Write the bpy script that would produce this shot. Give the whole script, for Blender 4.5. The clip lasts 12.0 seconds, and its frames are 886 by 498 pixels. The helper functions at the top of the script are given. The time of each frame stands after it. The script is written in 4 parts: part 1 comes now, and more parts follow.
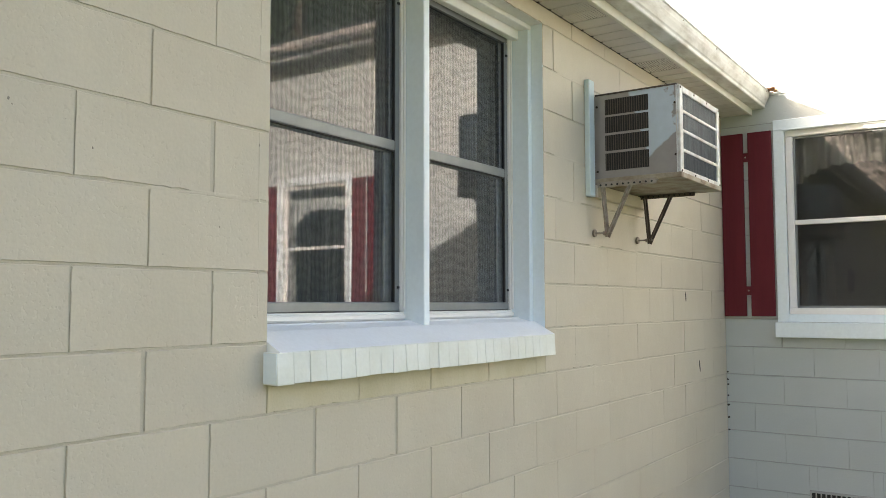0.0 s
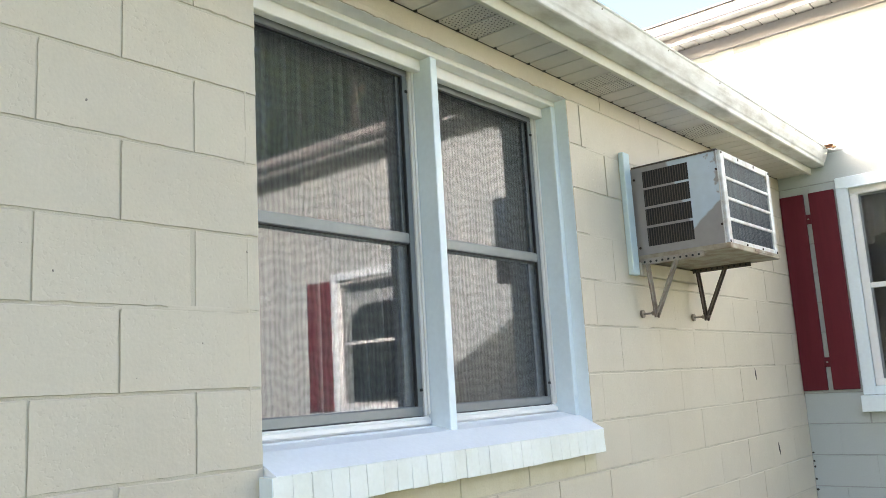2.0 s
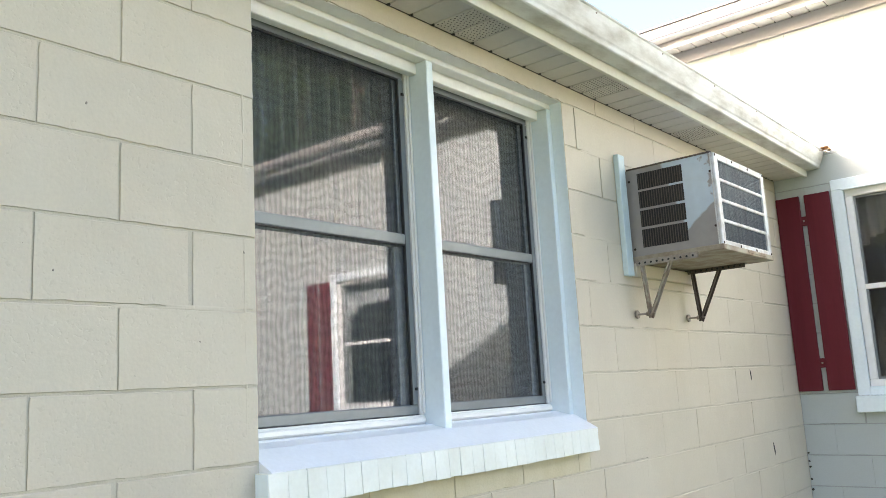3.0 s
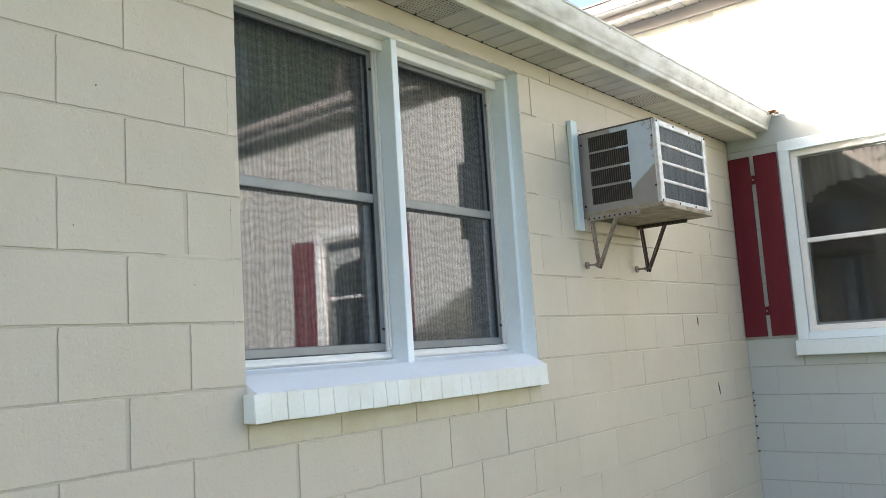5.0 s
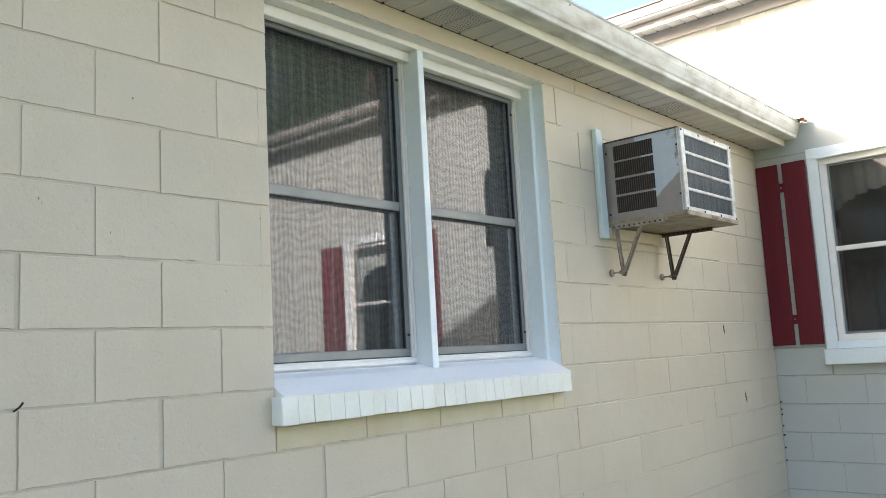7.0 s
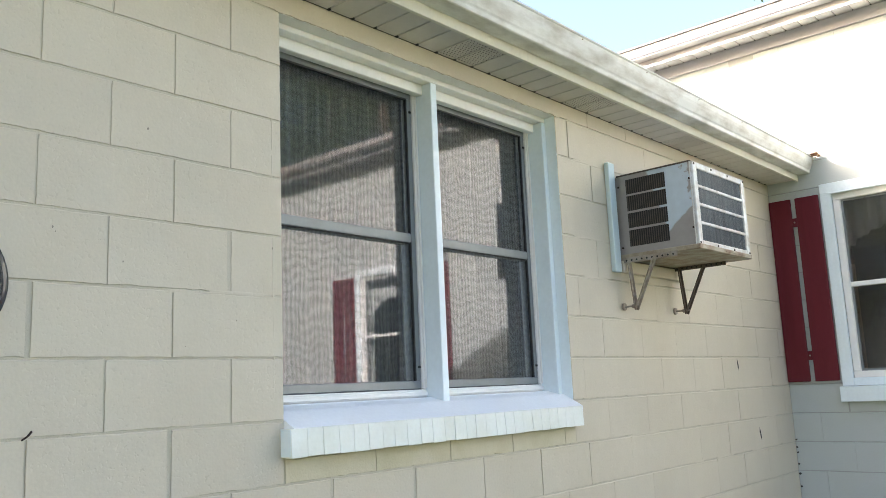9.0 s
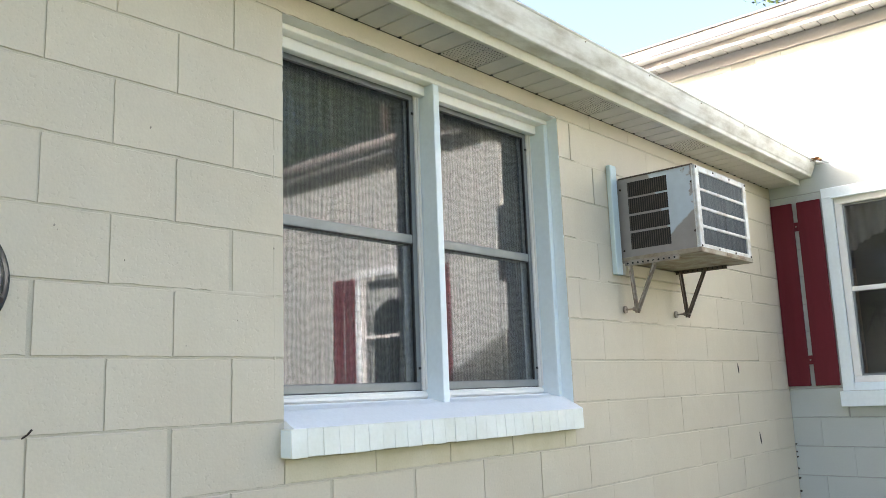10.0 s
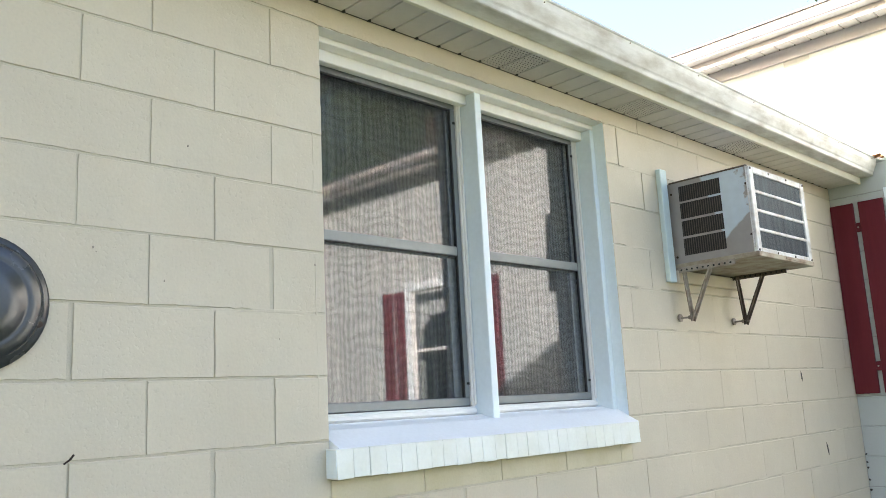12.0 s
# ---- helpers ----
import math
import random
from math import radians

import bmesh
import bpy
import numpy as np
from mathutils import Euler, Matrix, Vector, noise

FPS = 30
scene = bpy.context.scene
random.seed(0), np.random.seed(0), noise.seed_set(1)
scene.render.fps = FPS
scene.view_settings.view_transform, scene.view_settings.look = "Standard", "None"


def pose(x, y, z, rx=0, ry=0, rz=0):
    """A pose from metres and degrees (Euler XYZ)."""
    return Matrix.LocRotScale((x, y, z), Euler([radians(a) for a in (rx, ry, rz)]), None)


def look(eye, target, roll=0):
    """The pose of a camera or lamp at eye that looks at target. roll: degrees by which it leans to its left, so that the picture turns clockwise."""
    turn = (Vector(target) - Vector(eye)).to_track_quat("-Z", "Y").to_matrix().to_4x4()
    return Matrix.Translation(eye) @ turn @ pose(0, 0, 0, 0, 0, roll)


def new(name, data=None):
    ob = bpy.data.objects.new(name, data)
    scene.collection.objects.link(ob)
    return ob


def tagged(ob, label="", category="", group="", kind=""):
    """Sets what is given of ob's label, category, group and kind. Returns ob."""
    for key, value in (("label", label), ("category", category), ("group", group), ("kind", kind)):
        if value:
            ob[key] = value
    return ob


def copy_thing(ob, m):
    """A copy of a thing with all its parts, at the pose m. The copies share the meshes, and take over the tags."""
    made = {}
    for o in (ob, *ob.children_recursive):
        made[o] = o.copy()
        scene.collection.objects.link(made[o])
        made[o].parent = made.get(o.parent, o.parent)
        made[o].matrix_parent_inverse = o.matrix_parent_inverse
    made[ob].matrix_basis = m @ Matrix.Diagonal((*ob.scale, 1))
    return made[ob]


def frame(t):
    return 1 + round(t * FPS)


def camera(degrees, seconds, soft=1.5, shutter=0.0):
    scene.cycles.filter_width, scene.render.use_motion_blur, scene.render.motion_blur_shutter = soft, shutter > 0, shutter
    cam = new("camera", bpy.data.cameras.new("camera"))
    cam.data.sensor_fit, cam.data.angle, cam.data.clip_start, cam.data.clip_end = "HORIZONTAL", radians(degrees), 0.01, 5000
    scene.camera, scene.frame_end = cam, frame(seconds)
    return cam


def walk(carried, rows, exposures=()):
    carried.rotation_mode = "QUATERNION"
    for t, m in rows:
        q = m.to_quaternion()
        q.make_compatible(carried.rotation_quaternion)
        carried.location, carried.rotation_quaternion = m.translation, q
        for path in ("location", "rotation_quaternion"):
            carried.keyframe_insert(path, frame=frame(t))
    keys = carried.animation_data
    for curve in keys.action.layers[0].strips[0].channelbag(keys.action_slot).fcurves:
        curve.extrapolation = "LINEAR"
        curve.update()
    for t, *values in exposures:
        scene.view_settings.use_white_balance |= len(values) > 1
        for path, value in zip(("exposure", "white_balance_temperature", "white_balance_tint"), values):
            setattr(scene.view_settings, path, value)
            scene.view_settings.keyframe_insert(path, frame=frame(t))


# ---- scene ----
cam = camera(56.1, 12.0, soft=0.88)
PATH = [
    (0, (1.771, -1.49, 1.532), (0.643, 0.156, 1.664), -0.1),
    (0.5, (1.724, -1.154, 1.532), (0.551, 0.459, 1.683), -0.1),
    (1, (1.713, -1.121, 1.569), (0.514, 0.469, 1.76), -2.1),
    (1.5, (1.765, -1.175, 1.601), (0.523, 0.362, 1.909), -3.4),
    (2, (1.807, -1.21, 1.595), (0.557, 0.315, 1.926), -3.3),
    (2.5, (1.817, -1.222, 1.594), (0.566, 0.302, 1.927), -3.2),
    (3, (1.848, -1.227, 1.586), (0.596, 0.297, 1.92), -3.2),
    (3.2, (1.867, -1.25, 1.572), (0.615, 0.273, 1.912), -3.2),
    (4.8, (2.164, -1.454, 1.494), (0.923, 0.096, 1.734), -3.6),
    (5, (2.188, -1.481, 1.503), (0.945, 0.068, 1.739), -3.6),
    (5.5, (2.213, -1.511, 1.512), (0.967, 0.035, 1.751), -3.6),
    (6, (2.236, -1.522, 1.508), (0.982, 0.017, 1.753), -3.5),
    (6.5, (2.237, -1.534, 1.507), (0.963, -0.014, 1.762), -3.3),
    (7, (2.243, -1.517, 1.501), (0.948, -0.014, 1.755), -3.1),
    (7.5, (2.241, -1.518, 1.509), (0.939, -0.022, 1.765), -3.1),
    (9.5, (2.235, -1.51, 1.497), (0.93, -0.035, 1.842), -2.4),
    (10, (2.232, -1.512, 1.498), (0.927, -0.035, 1.835), -2.1),
    (10.5, (2.231, -1.503, 1.495), (0.923, -0.027, 1.826), -1.9),
    (10.6, (2.23, -1.501, 1.495), (0.924, -0.023, 1.824), -1.9),
    (10.7, (2.207, -1.463, 1.504), (0.931, 0.051, 1.791), -1.4),
    (10.8, (2.186, -1.43, 1.512), (0.939, 0.114, 1.762), -1.0),
    (10.9, (2.188, -1.432, 1.512), (0.938, 0.109, 1.764), -1.1),
    (11, (2.189, -1.434, 1.511), (0.938, 0.106, 1.765), -1.1),
    (11.2, (2.191, -1.434, 1.512), (0.93, 0.096, 1.774), -1.2),
    (11.3, (2.192, -1.435, 1.512), (0.924, 0.089, 1.78), -1.3),
    (11.4, (2.199, -1.436, 1.515), (0.892, 0.047, 1.815), -1.9),
    (11.5, (2.21, -1.44, 1.518), (0.843, -0.023, 1.87), -2.7),
    (12, (2.197, -1.441, 1.515), (0.808, -0.05, 1.883), -3.0),
]
walk(cam, [(t, look(eye, target, roll)) for t, eye, target, roll in PATH],
     exposures=[(0.0, 2.10, 7110, 16), (0.5, 2.27, 6800, 16), (1.5, 2.25, 6640, 16), (2.0, 2.45, 6500, 16), (3.0, 2.53, 6500, 16), (5.0, 2.20, 6500, 16), (7.5, 2.22, 6500, 16), (9.5, 2.33, 6500, 16), (10.5, 2.35, 6500, 16), (11.0, 2.21, 6500, 16), (11.5, 2.27, 6530, 16), (12.0, 2.47, 6560, 16)])

# ---- light ----
SUN_WAY = Vector((1.82, 2.0, -1.0)).normalized()
world = bpy.data.worlds.new("sky")
scene.world = world
world.use_nodes = True
wn, wl = world.node_tree.nodes, world.node_tree.links
sky = wn.new("ShaderNodeTexSky")
sky.sky_type = "NISHITA"
sky.sun_disc = False
sky.sun_elevation = math.asin(-SUN_WAY.z)
sky.sun_rotation = math.atan2(-SUN_WAY.x, -SUN_WAY.y)
sky.air_density, sky.dust_density, sky.ozone_density = 0.9, 6.0, 1.0
wl.new(sky.outputs[0], wn["Background"].inputs[0])
wn["Background"].inputs[1].default_value = 0.15
sun_data = bpy.data.lights.new("sun", "SUN")
sun_data.energy, sun_data.angle, sun_data.color = 5.0, radians(0.6), (1.0, 0.97, 0.92)
sun = new("sun", sun_data)
sun.matrix_world = look((-20, -22, 14), Vector((-20, -22, 14)) + SUN_WAY)


# ---- materials ----
def material(name):
    m = bpy.data.materials.new(name)
    m.use_nodes = True
    return m, m.node_tree.nodes, m.node_tree.links, m.node_tree.nodes["Principled BSDF"]


def surface(name, base, dark=None, rough=0.6, metal=0.0, big=1.2, fine=60.0, bump=0.1, stain=0.5, per_piece=0.0, stretch=(1, 1, 1), spec=0.5, wave=0.0, pits=0.0):
    """Paint or metal with stains at a large scale, grain at a fine one, and fine relief."""
    m, n, l, p = material(name)
    dark = dark or tuple(c * 0.8 for c in base)
    mp = n.new("ShaderNodeMapping")
    geo = n.new("ShaderNodeNewGeometry")
    mp.inputs["Scale"].default_value = stretch
    l.new(geo.outputs["Position"], mp.inputs[0])
    a = n.new("ShaderNodeTexNoise")
    a.inputs["Scale"].default_value, a.inputs["Detail"].default_value, a.inputs["Roughness"].default_value = big, 6, 0.6
    b = n.new("ShaderNodeTexNoise")
    b.inputs["Scale"].default_value, b.inputs["Detail"].default_value = fine, 4
    l.new(mp.outputs[0], a.inputs[0])
    l.new(mp.outputs[0], b.inputs[0])
    ramp = n.new("ShaderNodeMapRange")
    ramp.inputs["From Min"].default_value, ramp.inputs["From Max"].default_value = 0.42, 0.72
    ramp.inputs["To Max"].default_value = stain
    l.new(a.outputs[0], ramp.inputs[0])
    mix = n.new("ShaderNodeMix")
    mix.data_type = "RGBA"
    mix.inputs["A"].default_value, mix.inputs["B"].default_value = (*base, 1), (*dark, 1)
    l.new(ramp.outputs[0], mix.inputs["Factor"])
    hsv = n.new("ShaderNodeHueSaturation")
    l.new(mix.outputs["Result"], hsv.inputs["Color"])
    val = n.new("ShaderNodeMapRange")
    val.inputs["To Min"].default_value, val.inputs["To Max"].default_value = 0.94, 1.06
    l.new(b.outputs[0], val.inputs[0])
    out = val.outputs[0]
    if per_piece:
        info = n.new("ShaderNodeObjectInfo")
        var = n.new("ShaderNodeMapRange")
        var.inputs["To Min"].default_value, var.inputs["To Max"].default_value = 1 - per_piece, 1 + per_piece
        l.new(info.outputs["Random"], var.inputs[0])
        mul = n.new("ShaderNodeMath")
        mul.operation = "MULTIPLY"
        l.new(out, mul.inputs[0])
        l.new(var.outputs[0], mul.inputs[1])
        out = mul.outputs[0]
    l.new(out, hsv.inputs["Value"])
    l.new(hsv.outputs[0], p.inputs["Base Color"])
    rr = n.new("ShaderNodeMapRange")
    rr.inputs["To Min"].default_value, rr.inputs["To Max"].default_value = rough - 0.1, min(1, rough + 0.12)
    l.new(a.outputs[0], rr.inputs[0])
    l.new(rr.outputs[0], p.inputs["Roughness"])
    p.inputs["Metallic"].default_value = metal
    p.inputs["Specular IOR Level"].default_value = spec
    if bump:
        bp = n.new("ShaderNodeBump")
        bp.inputs["Strength"].default_value, bp.inputs["Distance"].default_value = bump, 0.004
        height = b.outputs[0]

        def add(value, gain):
            k = n.new("ShaderNodeMath")
            k.operation = "MULTIPLY_ADD"
            k.inputs[1].default_value = gain
            l.new(value, k.inputs[0])
            l.new(height, k.inputs[2])
            return k.outputs[0]

        if wave:
            c = n.new("ShaderNodeTexNoise")
            c.inputs["Scale"].default_value, c.inputs["Detail"].default_value = 14, 3
            l.new(mp.outputs[0], c.inputs[0])
            height = add(c.outputs[0], wave)
        if pits:
            c = n.new("ShaderNodeTexNoise")
            c.inputs["Scale"].default_value, c.inputs["Detail"].default_value = 75, 1
            l.new(mp.outputs[0], c.inputs[0])
            hole = n.new("ShaderNodeMapRange")
            hole.inputs["From Min"].default_value, hole.inputs["From Max"].default_value = 0.60, 0.66
            l.new(c.outputs[0], hole.inputs[0])
            where = n.new("ShaderNodeTexNoise")
            where.inputs["Scale"].default_value, where.inputs["Detail"].default_value = 5, 2
            l.new(mp.outputs[0], where.inputs[0])
            patch = n.new("ShaderNodeMapRange")
            patch.inputs["From Min"].default_value, patch.inputs["From Max"].default_value = 0.46, 0.60
            l.new(where.outputs[0], patch.inputs[0])
            both = n.new("ShaderNodeMath")
            both.operation = "MULTIPLY"
            l.new(hole.outputs[0], both.inputs[0])
            l.new(patch.outputs[0], both.inputs[1])
            height = add(both.outputs[0], -pits)
        l.new(height, bp.inputs["Height"])
        l.new(bp.outputs[0], p.inputs["Normal"])
    return m


M_BLOCK = surface("cream_block_paint", (0.600, 0.549, 0.440), (0.532, 0.479, 0.374), 0.62, big=1.6, fine=110, bump=0.13, stain=0.55, per_piece=0.018, spec=0.35, wave=3.6, pits=22.0)
M_BLOCK_N = surface("pale_grey_block_paint", (0.475, 0.522, 0.51), (0.415, 0.455, 0.445), 0.62, big=1.6, fine=110, bump=0.13, stain=0.55, per_piece=0.018, spec=0.35, wave=3.6, pits=22.0)
M_JOINT_N = surface("pale_grey_mortar", (0.36, 0.38, 0.37), (0.31, 0.33, 0.32), 0.75, big=8, fine=220, bump=0.4)
# Yellower than the wall, for the cut course below the sill.
M_BLOCK_YELLOW = surface("yellower_block_paint", (0.60, 0.555, 0.41), (0.52, 0.47, 0.30), 0.7, big=5, fine=120, bump=0.3, stain=0.8, wave=2.0)
M_JOINT = surface("painted_mortar", (0.54, 0.50, 0.40), (0.45, 0.41, 0.32), 0.75, big=8, fine=220, bump=0.4)
# White trim paint; its cool tint carries blue sky light.
M_WHITE = surface("sky_cooled_white_trim_paint", (0.79, 0.89, 0.92), (0.73, 0.82, 0.84), 0.4, big=3, fine=50, bump=0.06, stain=0.5)
M_SILL = surface("white_brick_paint", (0.80, 0.84, 0.79), (0.69, 0.71, 0.61), 0.5, big=6, fine=70, bump=0.10, stain=0.6, per_piece=0.02)
# Sill white raised on cap and stool to stand for sky light.
M_CAP_SKYLIT = surface("skylit_white_sill_paint", (0.86, 0.89, 0.90), (0.80, 0.82, 0.81), 0.45, big=4, fine=70, bump=0.08, stain=0.5)
# Own colour of the vinyl frames; on the head parts, warm bounced light.
M_VINYL_AND_HEAD = surface("white_vinyl_and_warm_head", (0.82, 0.82, 0.79), (0.76, 0.76, 0.72), 0.32, big=3, fine=30, bump=0.0, stain=0.3)
M_SCREENFRAME = surface("grey_screen_frame", (0.20, 0.22, 0.225), (0.16, 0.175, 0.18), 0.4, 0.25, big=8, fine=60, bump=0.03)
M_GASKET = surface("black_rubber_gasket", (0.012, 0.012, 0.012), None, 0.6, bump=0.0)
M_RED = surface("dark_red_shutter_paint", (0.125, 0.010, 0.019), (0.085, 0.007, 0.013), 0.55, big=3, fine=70, bump=0.15, stretch=(6, 6, 0.6), spec=0.3)
M_GUTTER = surface("weathered_white_gutter", (0.71, 0.71, 0.67), (0.36, 0.33, 0.26), 0.5, big=9, fine=60, bump=0.1, stain=0.8, stretch=(1, 0.5, 1.5))
M_FASCIA = surface("cream_fascia_metal", (0.70, 0.69, 0.60), (0.60, 0.58, 0.48), 0.5, big=3, fine=50, bump=0.05)
# Taupe darkened and greyed to carry the shade under the wing's eave.
M_TAUPE = surface("shaded_taupe_eave_paint", (0.40, 0.40, 0.41), (0.33, 0.33, 0.34), 0.55, big=3, fine=50, bump=0.05)
# White gutter greyed so that its underside reads as shaded.
M_GUTTER_SHADED = surface("shaded_gutter_paint", (0.55, 0.53, 0.51), (0.47, 0.45, 0.43), 0.5, big=3, fine=50, bump=0.03)
M_LIP = surface("dark_gutter_strip", (0.06, 0.06, 0.064), None, 0.6, bump=0.0)
M_SOFFIT = surface("soffit_vinyl", (0.60, 0.575, 0.54), (0.51, 0.49, 0.445), 0.5, big=3, fine=40, bump=0.04)
M_GALV = surface("galvanised_angle_iron", (0.36, 0.33, 0.29), (0.20, 0.13, 0.09), 0.5, 0.6, big=25, fine=120, bump=0.15, stain=0.8)
M_DARKIRON = surface("dark_angle_iron", (0.11, 0.09, 0.075), (0.07, 0.045, 0.03), 0.6, 0.4, big=25, fine=120, bump=0.15)
M_ACFRAME = surface("worn_white_ac_frame", (0.64, 0.67, 0.66), (0.36, 0.30, 0.23), 0.45, big=16, fine=90, bump=0.1, stain=0.8)
M_ACUNDER = surface("rusty_ac_base_pan", (0.36, 0.325, 0.25), (0.17, 0.10, 0.06), 0.6, 0.2, big=12, fine=90, bump=0.2, stain=0.9)
M_FIN = surface("dark_condenser_fins", (0.10, 0.13, 0.15), (0.035, 0.04, 0.045), 0.4, 0.5, big=9, fine=60, bump=0.1, stain=0.75, stretch=(1, 3.2, 0.35))
M_BLACK = surface("black_louvre", (0.016, 0.015, 0.014), None, 0.6, bump=0.0)
M_SLAT = surface("louvre_slat", (0.10, 0.085, 0.07), (0.05, 0.04, 0.035), 0.5, 0.3, bump=0.05)
# White board whose pale blue stands for light from the sky.
M_BOARD_SKY = surface("sky_tinted_board_paint", (0.60, 0.73, 0.75), (0.52, 0.63, 0.64), 0.5, big=5, fine=60, bump=0.1)
M_ENAMEL = surface("black_enamel", (0.026, 0.031, 0.038), (0.05, 0.05, 0.05), 0.24, 0.0, big=10, fine=80, bump=0.05, spec=0.7)
M_SHINGLE = surface("asphalt_shingle", (0.14, 0.13, 0.12), (0.09, 0.085, 0.08), 0.9, big=3, fine=160, bump=0.5)
M_GRASS = surface("lawn", (0.112, 0.126, 0.044), (0.15, 0.132, 0.06), 0.95, big=1.3, fine=40, bump=1.0)
M_ROOM = surface("room_plaster", (0.25, 0.265, 0.27), (0.21, 0.22, 0.225), 0.8)
M_CURTAIN = surface("sheer_curtain", (0.26, 0.26, 0.235), (0.20, 0.20, 0.18), 0.9, big=3, fine=300, bump=0.1)
M_VALANCE = surface("white_valance_cloth", (0.50, 0.51, 0.50), (0.42, 0.43, 0.42), 0.9, big=4, fine=300, bump=0.1)
M_WOOD = surface("dark_wood", (0.085, 0.065, 0.05), (0.05, 0.04, 0.03), 0.45, big=5, fine=50, bump=0.1, stretch=(1, 1, 0.2))
M_BARK = surface("bark", (0.12, 0.09, 0.065), (0.06, 0.045, 0.03), 0.95, big=4, fine=30, bump=1.0)
M_DRYLEAF = surface("dry_leaf_litter", (0.24, 0.13, 0.06), (0.14, 0.08, 0.04), 0.85, big=30, fine=90, bump=0.3)
M_HOLE = surface("bare_dark_gouge", (0.05, 0.045, 0.04), None, 0.9)
M_DING = surface("shadowed_ding", (0.27, 0.24, 0.20), None, 0.9)
M_RUST = surface("rusty_nail", (0.05, 0.035, 0.028), None, 0.7, 0.4)
M_VENTMETAL = surface("vent_metal", (0.45, 0.46, 0.45), (0.3, 0.3, 0.3), 0.5, 0.2)


def make_leaf():
    m, n, l, p = material("tree_leaf")
    geo = n.new("ShaderNodeNewGeometry")
    r = n.new("ShaderNodeMix")
    r.data_type = "RGBA"
    r.inputs["A"].default_value, r.inputs["B"].default_value = (0.022, 0.045, 0.012, 1), (0.055, 0.09, 0.022, 1)
    l.new(geo.outputs["Random Per Island"], r.inputs["Factor"])
    l.new(r.outputs["Result"], p.inputs["Base Color"])
    p.inputs["Roughness"].default_value = 0.6
    return m


M_LEAF = make_leaf()


def make_glass():
    m, n, l, p = material("window_glass")
    n.remove(p)
    fr = n.new("ShaderNodeFresnel")
    fr.inputs["IOR"].default_value = 1.95
    tr = n.new("ShaderNodeBsdfTransparent")
    tr.inputs[0].default_value = (0.90, 0.93, 0.91, 1)
    gl = n.new("ShaderNodeBsdfGlossy")
    gl.inputs["Roughness"].default_value = 0.0
    gl.inputs["Color"].default_value = (1.0, 0.97, 0.99, 1)
    tc = n.new("ShaderNodeNewGeometry")
    no = n.new("ShaderNodeTexNoise")
    no.inputs["Scale"].default_value = 3.0
    bp = n.new("ShaderNodeBump")
    bp.inputs["Strength"].default_value, bp.inputs["Distance"].default_value = 0.008, 0.01
    l.new(tc.outputs["Position"], no.inputs[0])
    l.new(no.outputs[0], bp.inputs["Height"])
    l.new(bp.outputs[0], gl.inputs["Normal"])
    mx = n.new("ShaderNodeMixShader")
    l.new(fr.outputs[0], mx.inputs[0])
    l.new(tr.outputs[0], mx.inputs[1])
    l.new(gl.outputs[0], mx.inputs[2])
    l.new(mx.outputs[0], n["Material Output"].inputs[0])
    return m


M_GLASS = make_glass()


def make_clear():
    m, n, l, p = material("clear_glass_body")
    n.remove(p)
    tr = n.new("ShaderNodeBsdfTransparent")
    tr.inputs[0].default_value = (0.97, 0.98, 0.97, 1)
    l.new(tr.outputs[0], n["Material Output"].inputs[0])
    return m


M_CLEAR = make_clear()


def make_mesh_cloth(name, least, most, wire):
    """Insect screen: fine dark wires with a wavy beat where they cross the sash behind."""
    m, n, l, p = material(name)
    n.remove(p)
    geo = n.new("ShaderNodeNewGeometry")
    mp = n.new("ShaderNodeMapping")
    mp.inputs["Scale"].default_value = (1, 1, 0.6)
    l.new(geo.outputs["Position"], mp.inputs[0])
    beats = []
    for way, scale, twist, size in (("Y", 15.0, 4.0, 0.9), ("Z", 13.0, 11.0, 0.8)):
        w = n.new("ShaderNodeTexWave")
        w.wave_type, w.bands_direction = "BANDS", way
        w.inputs["Scale"].default_value, w.inputs["Distortion"].default_value = scale, twist
        w.inputs["Detail"].default_value, w.inputs["Detail Scale"].default_value = 1.5, size
        l.new(mp.outputs[0], w.inputs[0])
        beats.append(w.outputs["Fac"])
    both = n.new("ShaderNodeMath")
    both.operation = "MULTIPLY_ADD"
    both.inputs[1].default_value = 0.75
    l.new(beats[1], both.inputs[0])
    l.new(beats[0], both.inputs[2])
    r = n.new("ShaderNodeMapRange")
    r.inputs["From Max"].default_value = 1.75
    r.inputs["To Min"].default_value, r.inputs["To Max"].default_value = least, most
    l.new(both.outputs[0], r.inputs[0])
    tr = n.new("ShaderNodeBsdfTransparent")
    df = n.new("ShaderNodeBsdfDiffuse")
    df.inputs[0].default_value = (wire * 0.93, wire, wire * 1.02, 1)
    mx = n.new("ShaderNodeMixShader")
    l.new(r.outputs[0], mx.inputs[0])
    l.new(tr.outputs[0], mx.inputs[1])
    l.new(df.outputs[0], mx.inputs[2])
    l.new(mx.outputs[0], n["Material Output"].inputs[0])
    return m


M_SCREEN = make_mesh_cloth("insect_screen", 0.05, 0.33, 0.19)
M_SCREEN_DIM = make_mesh_cloth("dimming_insect_screen", 0.24, 0.30, 0.06)


